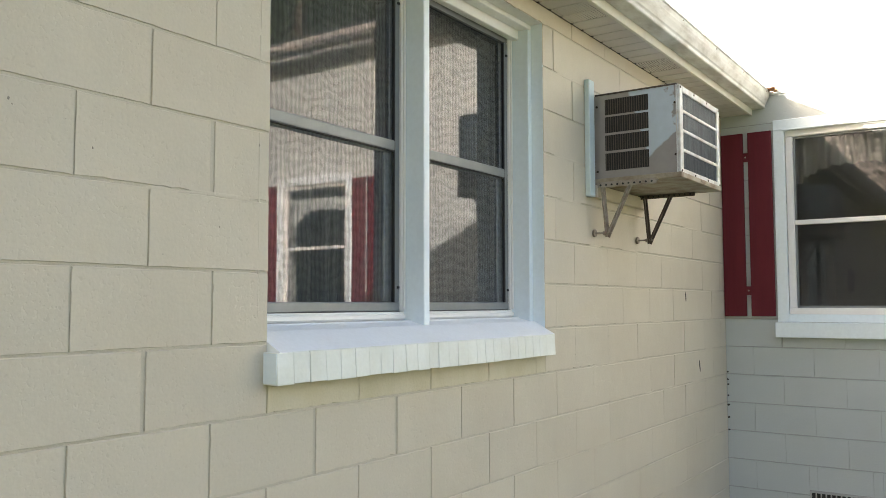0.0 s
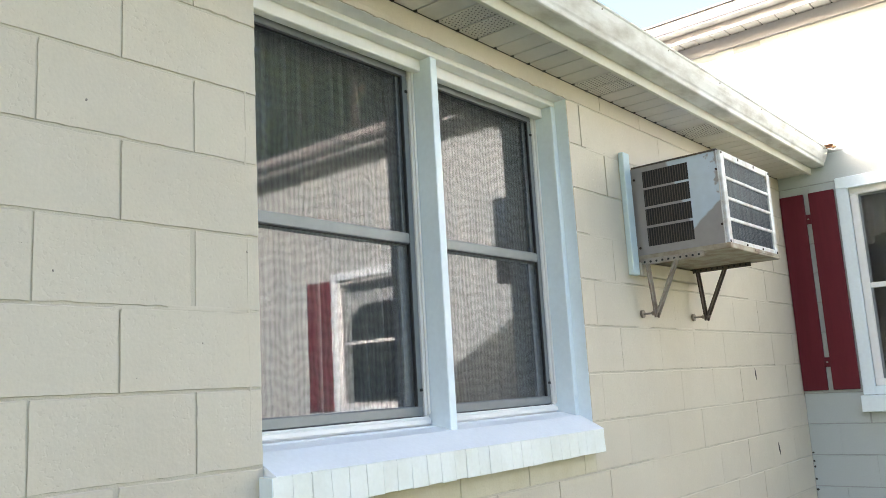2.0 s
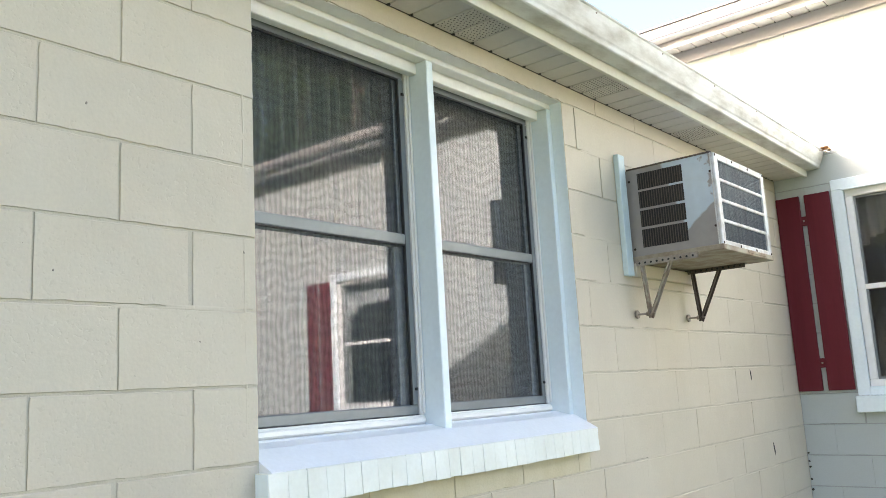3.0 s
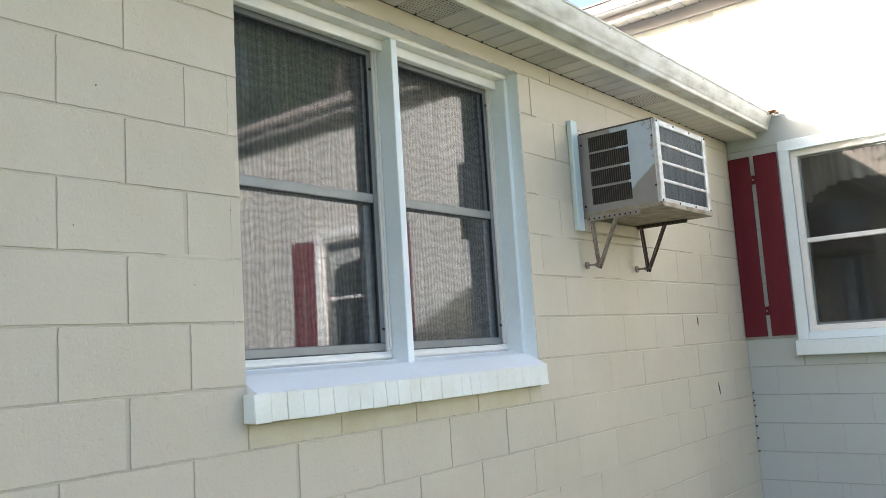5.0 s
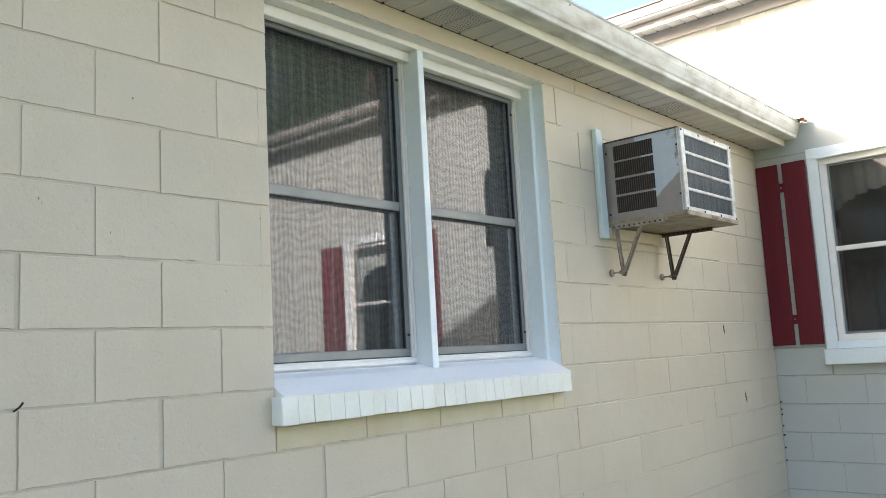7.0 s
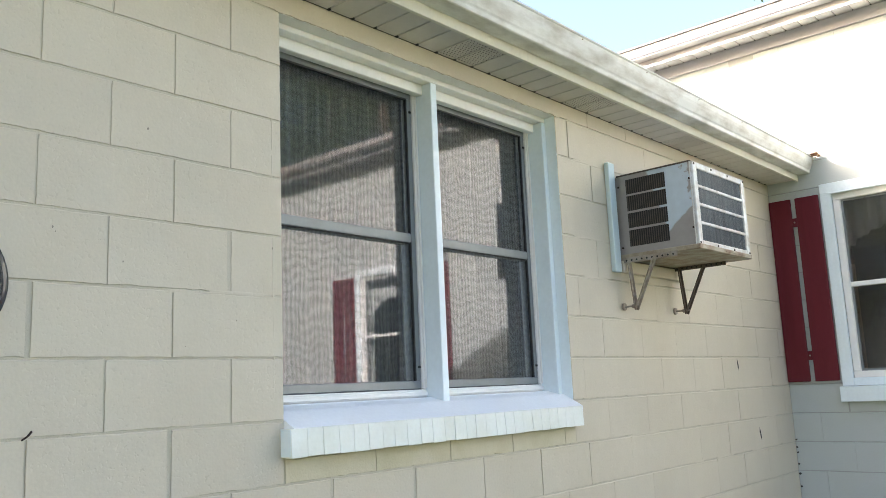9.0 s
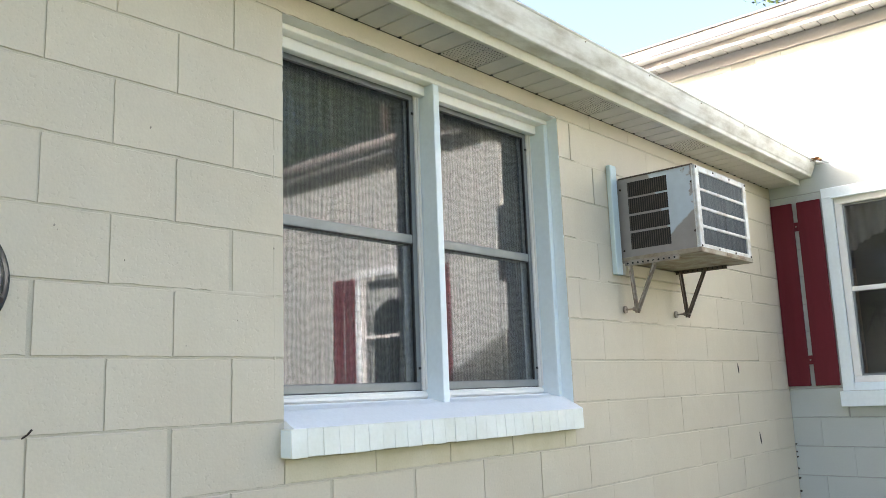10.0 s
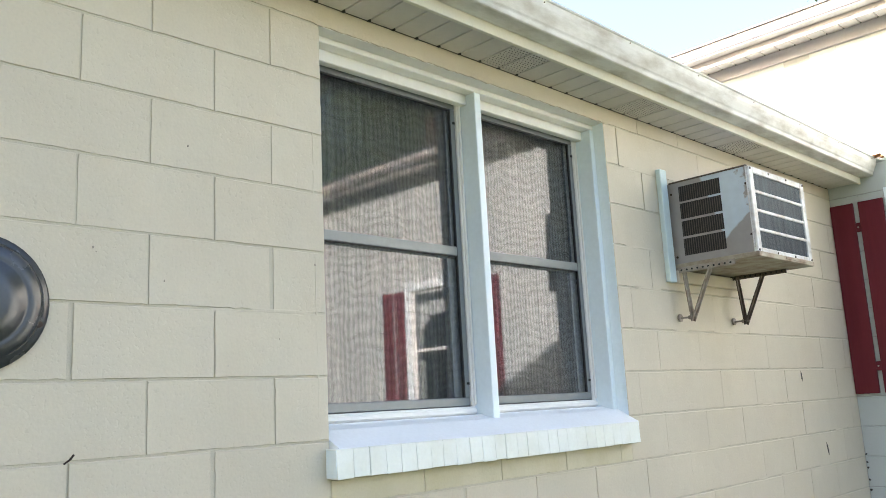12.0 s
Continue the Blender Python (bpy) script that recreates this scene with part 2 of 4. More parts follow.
def make_ac_side():
    """Beige steel; a pale blue patch paints in the sky's reflection, with ragged, slanting, worn edges."""
    m, n, l, p = material("ac_cabinet_paint")
    geo = n.new("ShaderNodeNewGeometry")
    sep = n.new("ShaderNodeSeparateXYZ")
    l.new(geo.outputs["Position"], sep.inputs[0])
    no = n.new("ShaderNodeTexNoise")
    no.inputs["Scale"].default_value, no.inputs["Detail"].default_value = 20, 6
    l.new(geo.outputs["Position"], no.inputs[0])

    def math_node(op, a, b):
        k = n.new("ShaderNodeMath")
        k.operation = op
        for i, v in enumerate((a, b)):
            if isinstance(v, (int, float)):
                k.inputs[i].default_value = v
            else:
                l.new(v, k.inputs[i])
        return k.outputs[0]

    wob = math_node("MULTIPLY", math_node("SUBTRACT", no.outputs[0], 0.5), 0.17)
    x, z = sep.outputs["X"], sep.outputs["Z"]
    low = math_node("SUBTRACT", math_node("SUBTRACT", z, math_node("MULTIPLY", x, 0.75)), math_node("ADD", 2.035, math_node("MULTIPLY", wob, 0.3)))
    side = math_node("SUBTRACT", math_node("ADD", x, math_node("MULTIPLY", math_node("SUBTRACT", z, 2.2), 0.30)), 0.32)
    worn = math_node("SUBTRACT", math_node("ADD", 0.408, math_node("MULTIPLY", math_node("SUBTRACT", 2.62, z), 0.25)), math_node("ADD", x, wob))
    edge = math_node("MINIMUM", math_node("MINIMUM", low, side), worn)
    fac = n.new("ShaderNodeMapRange")
    fac.inputs["From Min"].default_value, fac.inputs["From Max"].default_value = -0.004, 0.008
    l.new(edge, fac.inputs[0])
    mix = n.new("ShaderNodeMix")
    mix.data_type = "RGBA"
    mix.inputs["A"].default_value, mix.inputs["B"].default_value = (0.30, 0.285, 0.275, 1), (0.50, 0.59, 0.66, 1)
    l.new(fac.outputs[0], mix.inputs["Factor"])
    st = n.new("ShaderNodeMapRange")
    st.inputs["To Min"].default_value, st.inputs["To Max"].default_value = 0.86, 1.14
    l.new(no.outputs[0], st.inputs[0])
    hsv = n.new("ShaderNodeHueSaturation")
    l.new(mix.outputs["Result"], hsv.inputs["Color"])
    l.new(st.outputs[0], hsv.inputs["Value"])
    l.new(hsv.outputs[0], p.inputs["Base Color"])
    p.inputs["Roughness"].default_value, p.inputs["Metallic"].default_value = 0.36, 0.15
    return m


M_ACSIDE = make_ac_side()


# ---- mesh helpers ----
def finish(bm, name, mat, smooth=False):
    me = bpy.data.meshes.new(name)
    bmesh.ops.recalc_face_normals(bm, faces=bm.faces)
    bm.to_mesh(me)
    bm.free()
    me.materials.append(mat)
    if smooth:
        for f in me.polygons:
            f.use_smooth = True
    return me


def thing(name, label, category, group="", kind="", at=(0, 0, 0)):
    ob = new(name)
    ob.location = at
    ob.empty_display_size = 0.1
    return tagged(ob, label, category, group, kind)


def part(name, bm, mat, parent, label="", smooth=False):
    ob = new(name, finish(bm, name, mat, smooth))
    ob.parent = parent
    top = parent
    off = Vector((0, 0, 0))
    while top is not None:
        off += Vector(top.location)
        top = top.parent
    ob.data.transform(Matrix.Translation(-off))
    return tagged(ob, label)


def pane(box_of, facing, parent):
    """A sheet of glass: its outer face mirrors, its body is clear."""
    ob = part("pane", cube(*box_of), M_CLEAR, parent)
    ob.data.materials.append(M_GLASS)
    for f in ob.data.polygons:
        f.material_index = 1 if f.normal.dot(Vector(facing)) > 0.9 else 0
    ob.visible_shadow = False
    return ob


def whole(name, bm, mat, label, category="", group="", kind="", smooth=False):
    return tagged(new(name, finish(bm, name, mat, smooth)), label, category, group, kind)


def box(bm, x0, x1, y0, y1, z0, z1, bevel=0.0, seg=1):
    m = Matrix.LocRotScale(((x0 + x1) / 2, (y0 + y1) / 2, (z0 + z1) / 2), None, (abs(x1 - x0), abs(y1 - y0), abs(z1 - z0)))
    r = bmesh.ops.create_cube(bm, size=1.0, matrix=m)
    if bevel:
        edges = list({e for v in r["verts"] for e in v.link_edges})
        bmesh.ops.bevel(bm, geom=edges, offset=bevel, segments=seg, affect="EDGES", profile=0.5)
    return bm


def cube(*a, bevel=0.0, seg=1):
    return box(bmesh.new(), *a, bevel=bevel, seg=seg)


def rod(bm, a, b, r, n=10):
    a, b = Vector(a), Vector(b)
    m = Matrix.Translation((a + b) / 2) @ (b - a).to_track_quat("Z", "Y").to_matrix().to_4x4()
    bmesh.ops.create_cone(bm, cap_ends=True, segments=n, radius1=r, radius2=r, depth=(b - a).length, matrix=m)
    return bm


def beam(bm, a, b, w, h, up=(0, 0, 1)):
    """A bar of w x h from a to b."""
    a, b = Vector(a), Vector(b)
    d = (b - a).normalized()
    s = d.cross(Vector(up)).normalized()
    u = s.cross(d)
    m = Matrix((s, d, u)).transposed().to_4x4()
    m.translation = (a + b) / 2
    bmesh.ops.create_cube(bm, size=1.0, matrix=m @ Matrix.Diagonal((w, (b - a).length, h, 1)))
    return bm


def extrude_profile(points, axis, lo, hi):
    """A closed profile drawn along an axis: points are (x, z) along y, or (y, z) along x."""
    bm = bmesh.new()
    rings = []
    for v in (lo, hi):
        rings.append([bm.verts.new((p[0], v, p[1]) if axis == "y" else (v, p[0], p[1])) for p in points])
    k = len(points)
    for i in range(k):
        bm.faces.new((rings[0][i], rings[0][(i + 1) % k], rings[1][(i + 1) % k], rings[1][i]))
    bm.faces.new(rings[0])
    bm.faces.new(rings[1])
    return bm


def lathe(profile, centre, n=48):
    """Turned about an axis along x: profile is (x, radius)."""
    bm = bmesh.new()
    rings = []
    for x, r in profile:
        rings.append([bm.verts.new((centre[0] + x, centre[1] + r * math.cos(2 * math.pi * i / n), centre[2] + r * math.sin(2 * math.pi * i / n))) for i in range(n)])
    for a, b in zip(rings, rings[1:]):
        for i in range(n):
            bm.faces.new((a[i], a[(i + 1) % n], b[(i + 1) % n], b[i]))
    bm.faces.new(rings[0])
    bm.faces.new(rings[-1])
    return bm


H, B0 = 0.2032, 1.422          # half a block, and the height of one bed joint
NORTH = 4.80                   # face of the wing's wall
SOFFIT = 2.928


# ---- ground, walls, rooms ----
bm = bmesh.new()
bmesh.ops.create_grid(bm, x_segments=60, y_segments=60, size=120)
for v in bm.verts:
    v.co.z = 0.06 * noise.noise(v.co * 0.15) - 0.02 if v.co.length > 12 else 0.0
whole("ground", bm, M_GRASS, "mown green lawn round the house", "lawn", kind="structure")

bm = bmesh.new()
WIN = (H, 1.92, 1.40, B0 + 7 * H)       # y0, y1, z0, z1 of the double window's opening
FACE = -0.0045
for a in ((-7.0, WIN[0], 0, SOFFIT), (WIN[1], NORTH + 0.2, 0, SOFFIT), (WIN[0], WIN[1], 0, 1.30), (WIN[0], WIN[1], WIN[3] + 0.001, SOFFIT)):
    box(bm, -0.20, FACE, *a)
wall_w = new("wall_west", finish(bm, "wall_west", M_JOINT))
tagged(wall_w, "cream painted concrete block wall of the house", "wall", kind="structure")

W2 = (0.45, 1.35, 1.42, 2.80)
W3 = (3.33, 4.23, 1.42, 2.80)
bm = bmesh.new()
top_n = 4.10
for x0, x1, z0, z1 in ((-0.2, W2[0], 0, top_n), (W2[1], W3[0], 0, top_n), (W3[1], 9.0, 0, top_n)):
    box(bm, x0, x1, NORTH + 0.0040, NORTH + 0.2, z0, z1)
for w in (W2, W3):
    box(bm, w[0], w[1], NORTH + 0.0040, NORTH + 0.2, 0, w[2])
    box(bm, w[0], w[1], NORTH + 0.0040, NORTH + 0.2, w[3], top_n)
wall_n = new("wall_north", finish(bm, "wall_north", M_JOINT_N))
tagged(wall_n, "pale grey painted concrete block wall of the taller wing", "wall", kind="structure")
bm = cube(-6.0, -0.2, NORTH + 0.006, NORTH + 0.2, 2.9, top_n)
whole("wall_upper_gable", bm, M_BLOCK_N, "painted upper wall of the wing above the low roof", "wall", kind="structure")
whole("wall_wing_end", cube(8.8, 9.0, NORTH + 0.2, 11, 0, top_n), M_BLOCK, "painted end wall of the wing", "wall", kind="structure")
whole("wall_wing_back", cube(-6.0, 9.0, 10.8, 11, 0, top_n), M_BLOCK, "painted back wall of the wing", "wall", kind="structure")
whole("wall_south", cube(-6.0, -0.2, -7.0, -6.8, 0, SOFFIT), M_BLOCK, "painted end wall of the house", "wall", kind="structure")
whole("wall_house_back", cube(-6.2, -6.0, -7.0, 11, 0, SOFFIT), M_BLOCK, "painted back wall of the house", "wall", kind="structure")

# dim rooms behind the glass
whole("floor", cube(-5.9, -0.21, -6.7, NORTH, 0.30, 0.36), M_WOOD, "dark wooden floor inside", "floor", kind="structure")
whole("floor_wing", cube(-5.9, 8.7, NORTH + 0.21, 10.7, 0.30, 0.36), M_WOOD, "dark wooden floor inside the wing", "floor", kind="structure")
whole("ceiling", cube(-5.9, -0.21, -6.7, NORTH, 2.86, 2.90), M_ROOM, "plain plaster ceiling inside", "ceiling", kind="structure")
whole("ceiling_wing", cube(-5.9, 8.7, NORTH + 0.21, 10.7, 2.95, 3.0), M_ROOM, "plain plaster ceiling of the wing", "ceiling", kind="structure")
whole("wall_room_back", cube(-2.6, -2.5, -6.7, NORTH, 0.36, 2.86), M_ROOM, "dim plaster wall inside", "wall", kind="structure")
whole("wall_wing_room", cube(-0.2, 8.7, 7.6, 7.7, 0.36, 2.95), M_ROOM, "dim plaster wall inside the wing", "wall", kind="structure")

# ---- roofs, eaves ----
bm = extrude_profile([(0.29, 3.062), (-3.0, 3.062 + 3.3 * 0.30), (-6.6, 3.062), (-6.6, 3.02), (-3.0, 3.02 + 3.3 * 0.30), (0.29, 3.035)], "y", -7.3, NORTH - 0.01)
whole("roof", bm, M_SHINGLE, "low asphalt shingle roof of the house", "roof", kind="structure")
bm = extrude_profile([(4.50, 4.190), (7.9, 5.21), (11.3, 4.190), (11.3, 4.15), (7.9, 5.16), (4.50, 4.16)], "x", -6.4, 9.4)
whole("roof_wing", bm, M_SHINGLE, "asphalt shingle roof of the taller wing", "roof", kind="structure")


def eave_boards(name, label, axis, out, z, lo, hi, base, sign, vents):
    """A soffit of ribbed panels, one mesh a panel, under an eave."""
    t = thing(name, label, "soffit", kind="structure")
    step = 0.120
    k = int((hi - lo) / step) + 1
    for i in range(k):
        a, b = lo + i * step, min(hi, lo + (i + 1) * step - 0.0065)
        x0, x1 = sorted((base, base + sign * out))
        if axis == "y":
            bm = cube(x0, x1, a, b, z, z + 0.012, bevel=0.002)
        else:
            bm = cube(a, b, x0, x1, z, z + 0.012, bevel=0.002)
        panel = part("panel", bm, M_SOFFIT, t)
        if i in vents:
            bm = bmesh.new()
            for r in range(13):
                for c in range(6):
                    cx, cy = x0 + 0.02 + r * (out - 0.04) / 12, a + 0.010 + c * 0.0185 + 0.006 * (r % 2)
                    box(bm, cx - 0.0021, cx + 0.0021, cy - 0.0021, cy + 0.0021, z - 0.0012, z + 0.001)
            part("perforation", bm, M_BLACK, panel, "fine dark vent holes")
    bm = cube(x0, x1, lo, hi, z + 0.013, z + 0.02) if axis == "y" else cube(lo, hi, x0, x1, z + 0.013, z + 0.02)
    for i in range(k):
        edge = lo + (i + 1) * step - 0.003
        if axis == "y":
            box(bm, x0 - 0.002, x0 + 0.010, edge - 0.006, edge + 0.006, z - 0.003, z + 0.013)
        else:
            box(bm, edge - 0.006, edge + 0.006, x1 - 0.012, x1, z - 0.003, z + 0.013)
    part("backing", bm, M_BLACK, t)
    return t


eave_boards("soffit", "grey ribbed vinyl soffit under the low eave", "y", 0.222, SOFFIT, -7.007, NORTH, 0.0, 1, (49, 50, 58, 59, 67, 68, 75, 76, 84, 85))
eave_boards("soffit_wing", "pale ribbed soffit under the wing's eave", "x", 0.216, 4.088, -3.2, 6.6, NORTH - 0.012, -1, ())


def gutter(name, label, axis, face, z, lo, hi, sign, mat, tall=1.0):
    """An ogee gutter with a rolled lip, drawn along the eave, open on top."""
    t = thing(name, label, "gutter")
    prof = [(0.004, 0.0), (0.082, 0.0), (0.0885, 0.003), (0.0905, 0.008), (0.0915, 0.019), (0.0935, 0.0235), (0.0985, 0.030), (0.1050, 0.045), (0.1130, 0.062), (0.1200, 0.080), (0.1240, 0.098), (0.1255, 0.107), (0.1310, 0.110), (0.1325, 0.117), (0.1280, 0.121), (0.1215, 0.118),
            (0.1205, 0.106), (0.1155, 0.081), (0.1085, 0.063), (0.100, 0.046), (0.093, 0.031), (0.087, 0.024), (0.085, 0.012), (0.080, 0.005), (0.009, 0.005), (0.009, 0.112), (0.004, 0.112)]
    prof = [(a, b * tall) for a, b in prof]
    pts = [(face + sign * a, z + b) for a, b in prof]
    part("trough", extrude_profile(pts, axis, lo, hi), mat, t)
    cap = [(face + sign * a, z + b) for a, b in prof[:15]] + [(face + sign * 0.004, z + 0.112 * tall)]
    part("end_cap", extrude_profile(cap, axis, hi - 0.004, hi), mat, t)
    k = lo + 0.4
    while k < hi:
        if axis == "y":
            part("hanger", cube(face, face + sign * 0.126, k, k + 0.022, z + 0.110, z + 0.118, bevel=0.002), M_GUTTER, t)
            part("screw", rod(bmesh.new(), (face + sign * 0.120, k + 0.01, z + 0.100), (face + sign * 0.1285, k + 0.01, z + 0.100), 0.0035, 8), M_GALV, t)
        k += 0.61
    return t


whole("fascia", cube(0.214, 0.232, -7.3, NORTH - 0.004, 2.913, 3.05, bevel=0.002), M_FASCIA, "cream metal fascia board under the low gutter", "fascia", kind="structure")
gutter("gutter", "weathered white ogee gutter along the low eave, streaked with dirt", "y", 0.232, 2.957, -7.3, NORTH - 0.006, 1, M_GUTTER)
whole("fascia_wing", cube(-3.2, 6.6, 4.570, 4.586, 4.052, 4.180), M_TAUPE, "taupe fascia board of the wing", "fascia", kind="structure")
gutter("gutter", "clean white ogee gutter along the wing's high eave", "x", 4.570, 4.111, -3.2, 6.6, -1, M_GUTTER_SHADED, tall=0.72)
# Thin dark strips follow the gutter's rim and its lower face.
wing_lip = thing("drip_edge", "thin dark strips along the rim and lower face of the wing gutter", "drip edge", kind="structure")
part("lip", cube(-3.2, 6.6, 4.4300, 4.446, 4.1880, 4.2050), M_LIP, wing_lip)
part("seam", cube(-3.2, 6.6, 4.4710, 4.480, 4.1215, 4.1315), M_LIP, wing_lip)
whole("frieze_board", cube(-3.2, 6.6, 4.778, NORTH + 0.004, 3.990, 4.086, bevel=0.003), M_TAUPE, "beige frieze board under the wing's soffit", "trim", kind="structure")

# ---- the double window ----
win = thing("window_1", "white double window with grey screens, recessed in block wall", "window", kind="structure")
y0, y1, z0, z1 = WIN
T = -0.06                                # face of the trim
# Head trim and reveals take the warm white to stand for bounced light.
part("head_trim", cube(-0.115, T, y0, y1, z1 - 0.026, z1 - 0.0035, bevel=0.003), M_VINYL_AND_HEAD, win)
part("jamb_trim", cube(-0.158, T, y1 - 0.032, y1 - 0.001, 1.43, z1 - 0.027, bevel=0.003), M_WHITE, win)
part("jamb_trim", cube(-0.158, T - 0.05, y0 + 0.001, y0 + 0.03, 1.43, z1 - 0.027, bevel=0.003), M_WHITE, win)
part("mullion", cube(-0.20, T, 1.0555, 1.0935, 1.428, z1 - 0.027, bevel=0.003), M_WHITE, win)
part("head_reveal", cube(-0.20, T - 0.056, y0, y1, z1 - 0.024, z1 - 0.003), M_VINYL_AND_HEAD, win)
part("lintel_reveal", cube(-0.195, -0.003, y0 + 0.001, y1 - 0.001, z1 - 0.0028, z1 + 0.0005), M_VINYL_AND_HEAD, win)
part("block_reveal", cube(-0.195, -0.002, y1 - 0.0009, y1 + 0.003, 1.40, z1), M_WHITE, win)
part("stool", cube(-0.20, -0.115, y0 + 0.002, y1 - 0.002, 1.40, 1.470, bevel=0.004), M_CAP_SKYLIT, win)


def sash_unit(a, b):
    """One double-hung vinyl unit between a and b along the wall."""
    lo, hi = 1.470, z1 - 0.0265
    for q in ((a, b, hi - 0.030, hi), (a, b, lo, lo + 0.033), (a, a + 0.022, lo + 0.033, hi - 0.030), (b - 0.022, b, lo + 0.033, hi - 0.030)):
        part("vinyl_frame", cube(-0.20, -0.150, *q, bevel=0.004), M_VINYL_AND_HEAD, win)
        part("frame_lip", cube(-0.150, -0.140, q[0] + 0.006, q[1] - 0.006, q[2] + 0.006, q[3] - 0.008, bevel=0.003), M_VINYL_AND_HEAD, win)
    part("frame_head", cube(-0.149, -0.112, a - 0.008, b + 0.008, hi - 0.044, hi + 0.0015, bevel=0.003), M_VINYL_AND_HEAD, win)
    s0, s1, t0, t1 = a + 0.024, b - 0.024, lo + 0.035, hi - 0.031
    mid = 2.135
    sc = part("screen_frame", cube(-0.172, -0.158, s0, s1, t0, t0 + 0.034, bevel=0.003), M_SCREENFRAME, win, "grey aluminium insect screen frame")
    for q in ((s0, s1, t1 - 0.030, t1), (s0, s0 + 0.028, t0 + 0.034, t1 - 0.03), (s1 - 0.028, s1, t0 + 0.034, t1 - 0.03), (s0 + 0.028, s1 - 0.028, mid - 0.018, mid + 0.022)):
        part("screen_rail", cube(-0.172, -0.158, *q, bevel=0.003), M_SCREENFRAME, sc)
    for q in ((s0 + 0.028, s1 - 0.028, mid - 0.022, mid - 0.018), (s0 + 0.028, s1 - 0.028, t1 - 0.036, t1 - 0.030), (s1 - 0.034, s1 - 0.028, t0 + 0.034, t1 - 0.036), (s0 - 0.002, s1 + 0.002, t0 - 0.003, t0)):
        part("gasket", cube(-0.170, -0.1585, *q), M_GASKET, sc)
    for yy, zz in ((s0 + 0.012, t0 + 0.07), (s1 - 0.012, t0 + 0.09), (s1 - 0.012, t1 - 0.09), (s0 + 0.012, t1 - 0.09)):
        part("latch", cube(-0.158, -0.152, yy - 0.006, yy + 0.006, zz - 0.005, zz + 0.005, bevel=0.001), M_GASKET, sc)
    bm = bmesh.new()
    bm.faces.new([bm.verts.new((-0.166, *p)) for p in ((s0 + 0.02, t0 + 0.03), (s1 - 0.02, t0 + 0.03), (s1 - 0.02, t1 - 0.02), (s0 + 0.02, t1 - 0.02))])
    part("insect_mesh", bm, M_SCREEN, sc)
    for name, x, c0, c1, w in (("upper_sash", -0.178, mid - 0.026, t1 + 0.01, 0.040), ("lower_sash", -0.181, t0 - 0.005, mid + 0.02, 0.066)):
        sash = part(name, cube(x - 0.018, x, s0, s1, c0, c0 + 0.04, bevel=0.003), M_SCREENFRAME, win)
        for q in ((s0, s1, c1 - 0.03, c1), (s0, s0 + w, c0 + 0.04, c1 - 0.03), (s1 - w, s1, c0 + 0.04, c1 - 0.03)):
            part("sash_rail", cube(x - 0.018, x, *q, bevel=0.003), M_SCREENFRAME, sash)
        pane((x - 0.007, x - 0.003, s0 + w - 0.01, s1 - w + 0.01, c0 + 0.03, c1 - 0.02), (1, 0, 0), sash)


sash_unit(y0 + 0.01, 1.0545)
sash_unit(1.095, y1 - 0.034)

# painted brick sill
sill = thing("brick_sill", "white painted brick rowlock sill under the double window", "window sill", kind="structure")
sy0, sy1 = 0.186, 1.905
rng = random.Random(5)
edges = [sy0]
while edges[-1] < sy1 - 0.10:
    edges.append(edges[-1] + rng.uniform(0.060, 0.070))
edges.append(sy1)
prev_lean = 0.0
for e0, e1 in zip(edges, edges[1:]):
    open_by = 0.0013 if e0 < 1.0 else 0.0003
    a, b = e0 + rng.uniform(-0.0001, 1) * open_by, e1 - rng.uniform(-0.0001, 1) * open_by
    j, d = rng.uniform(-0.0012, 0.0012), rng.uniform(-0.0022, 0.001)
    inner = -0.14 if a > y0 and b < y1 else 0.0
    top = 1.395 + (-inner) * 0.34
    bm = bmesh.new()
    lean, prev = rng.uniform(-0.0025, 0.0025), prev_lean
    prev_lean = lean
    vs = [bm.verts.new(p) for p in ((0.060 + j, a + prev, 1.304 + d), (0.060 + j, b + lean, 1.304 + d), (inner, b, 1.304), (inner, a, 1.304), (0.055 + j, a, 1.394), (0.055 + j, b, 1.394), (inner, b, top), (inner, a, top))]
    for f in ((0, 1, 5, 4), (1, 2, 6, 5), (2, 3, 7, 6), (3, 0, 4, 7), (4, 5, 6, 7), (0, 3, 2, 1)):
        bm.faces.new([vs[k] for k in f])
    bmesh.ops.bevel(bm, geom=bm.edges[:], offset=0.0013, segments=1, affect="EDGES")
    part("brick", bm, M_SILL, sill)
bm = bmesh.new()
box(bm, 0.0, 0.054, sy0 + 0.004, sy1 - 0.004, 1.308, 1.391)
part("mortar", bm, M_SILL, sill)
# Thin plate whose pale blue paints sky light onto the sill's end.
part("end_coat", cube(0.003, 0.0555, sy0 - 0.0012, sy0 + 0.002, 1.307, 1.392), M_WHITE, sill, "pale blue tint for sky light on the sill end")
pts = [(0.048, 1.3965), (-0.056, 1.4520), (-0.118, 1.4665), (-0.118, 1.31), (0.048, 1.31)]
part("sloped_cap", extrude_profile(pts, "y", y0 + 0.001, y1 - 0.001), M_CAP_SKYLIT, sill)


# ragged painted mortar left along the lintel
bm = bmesh.new()
rng = random.Random(9)
n = 260
low, high, back = [], [], []
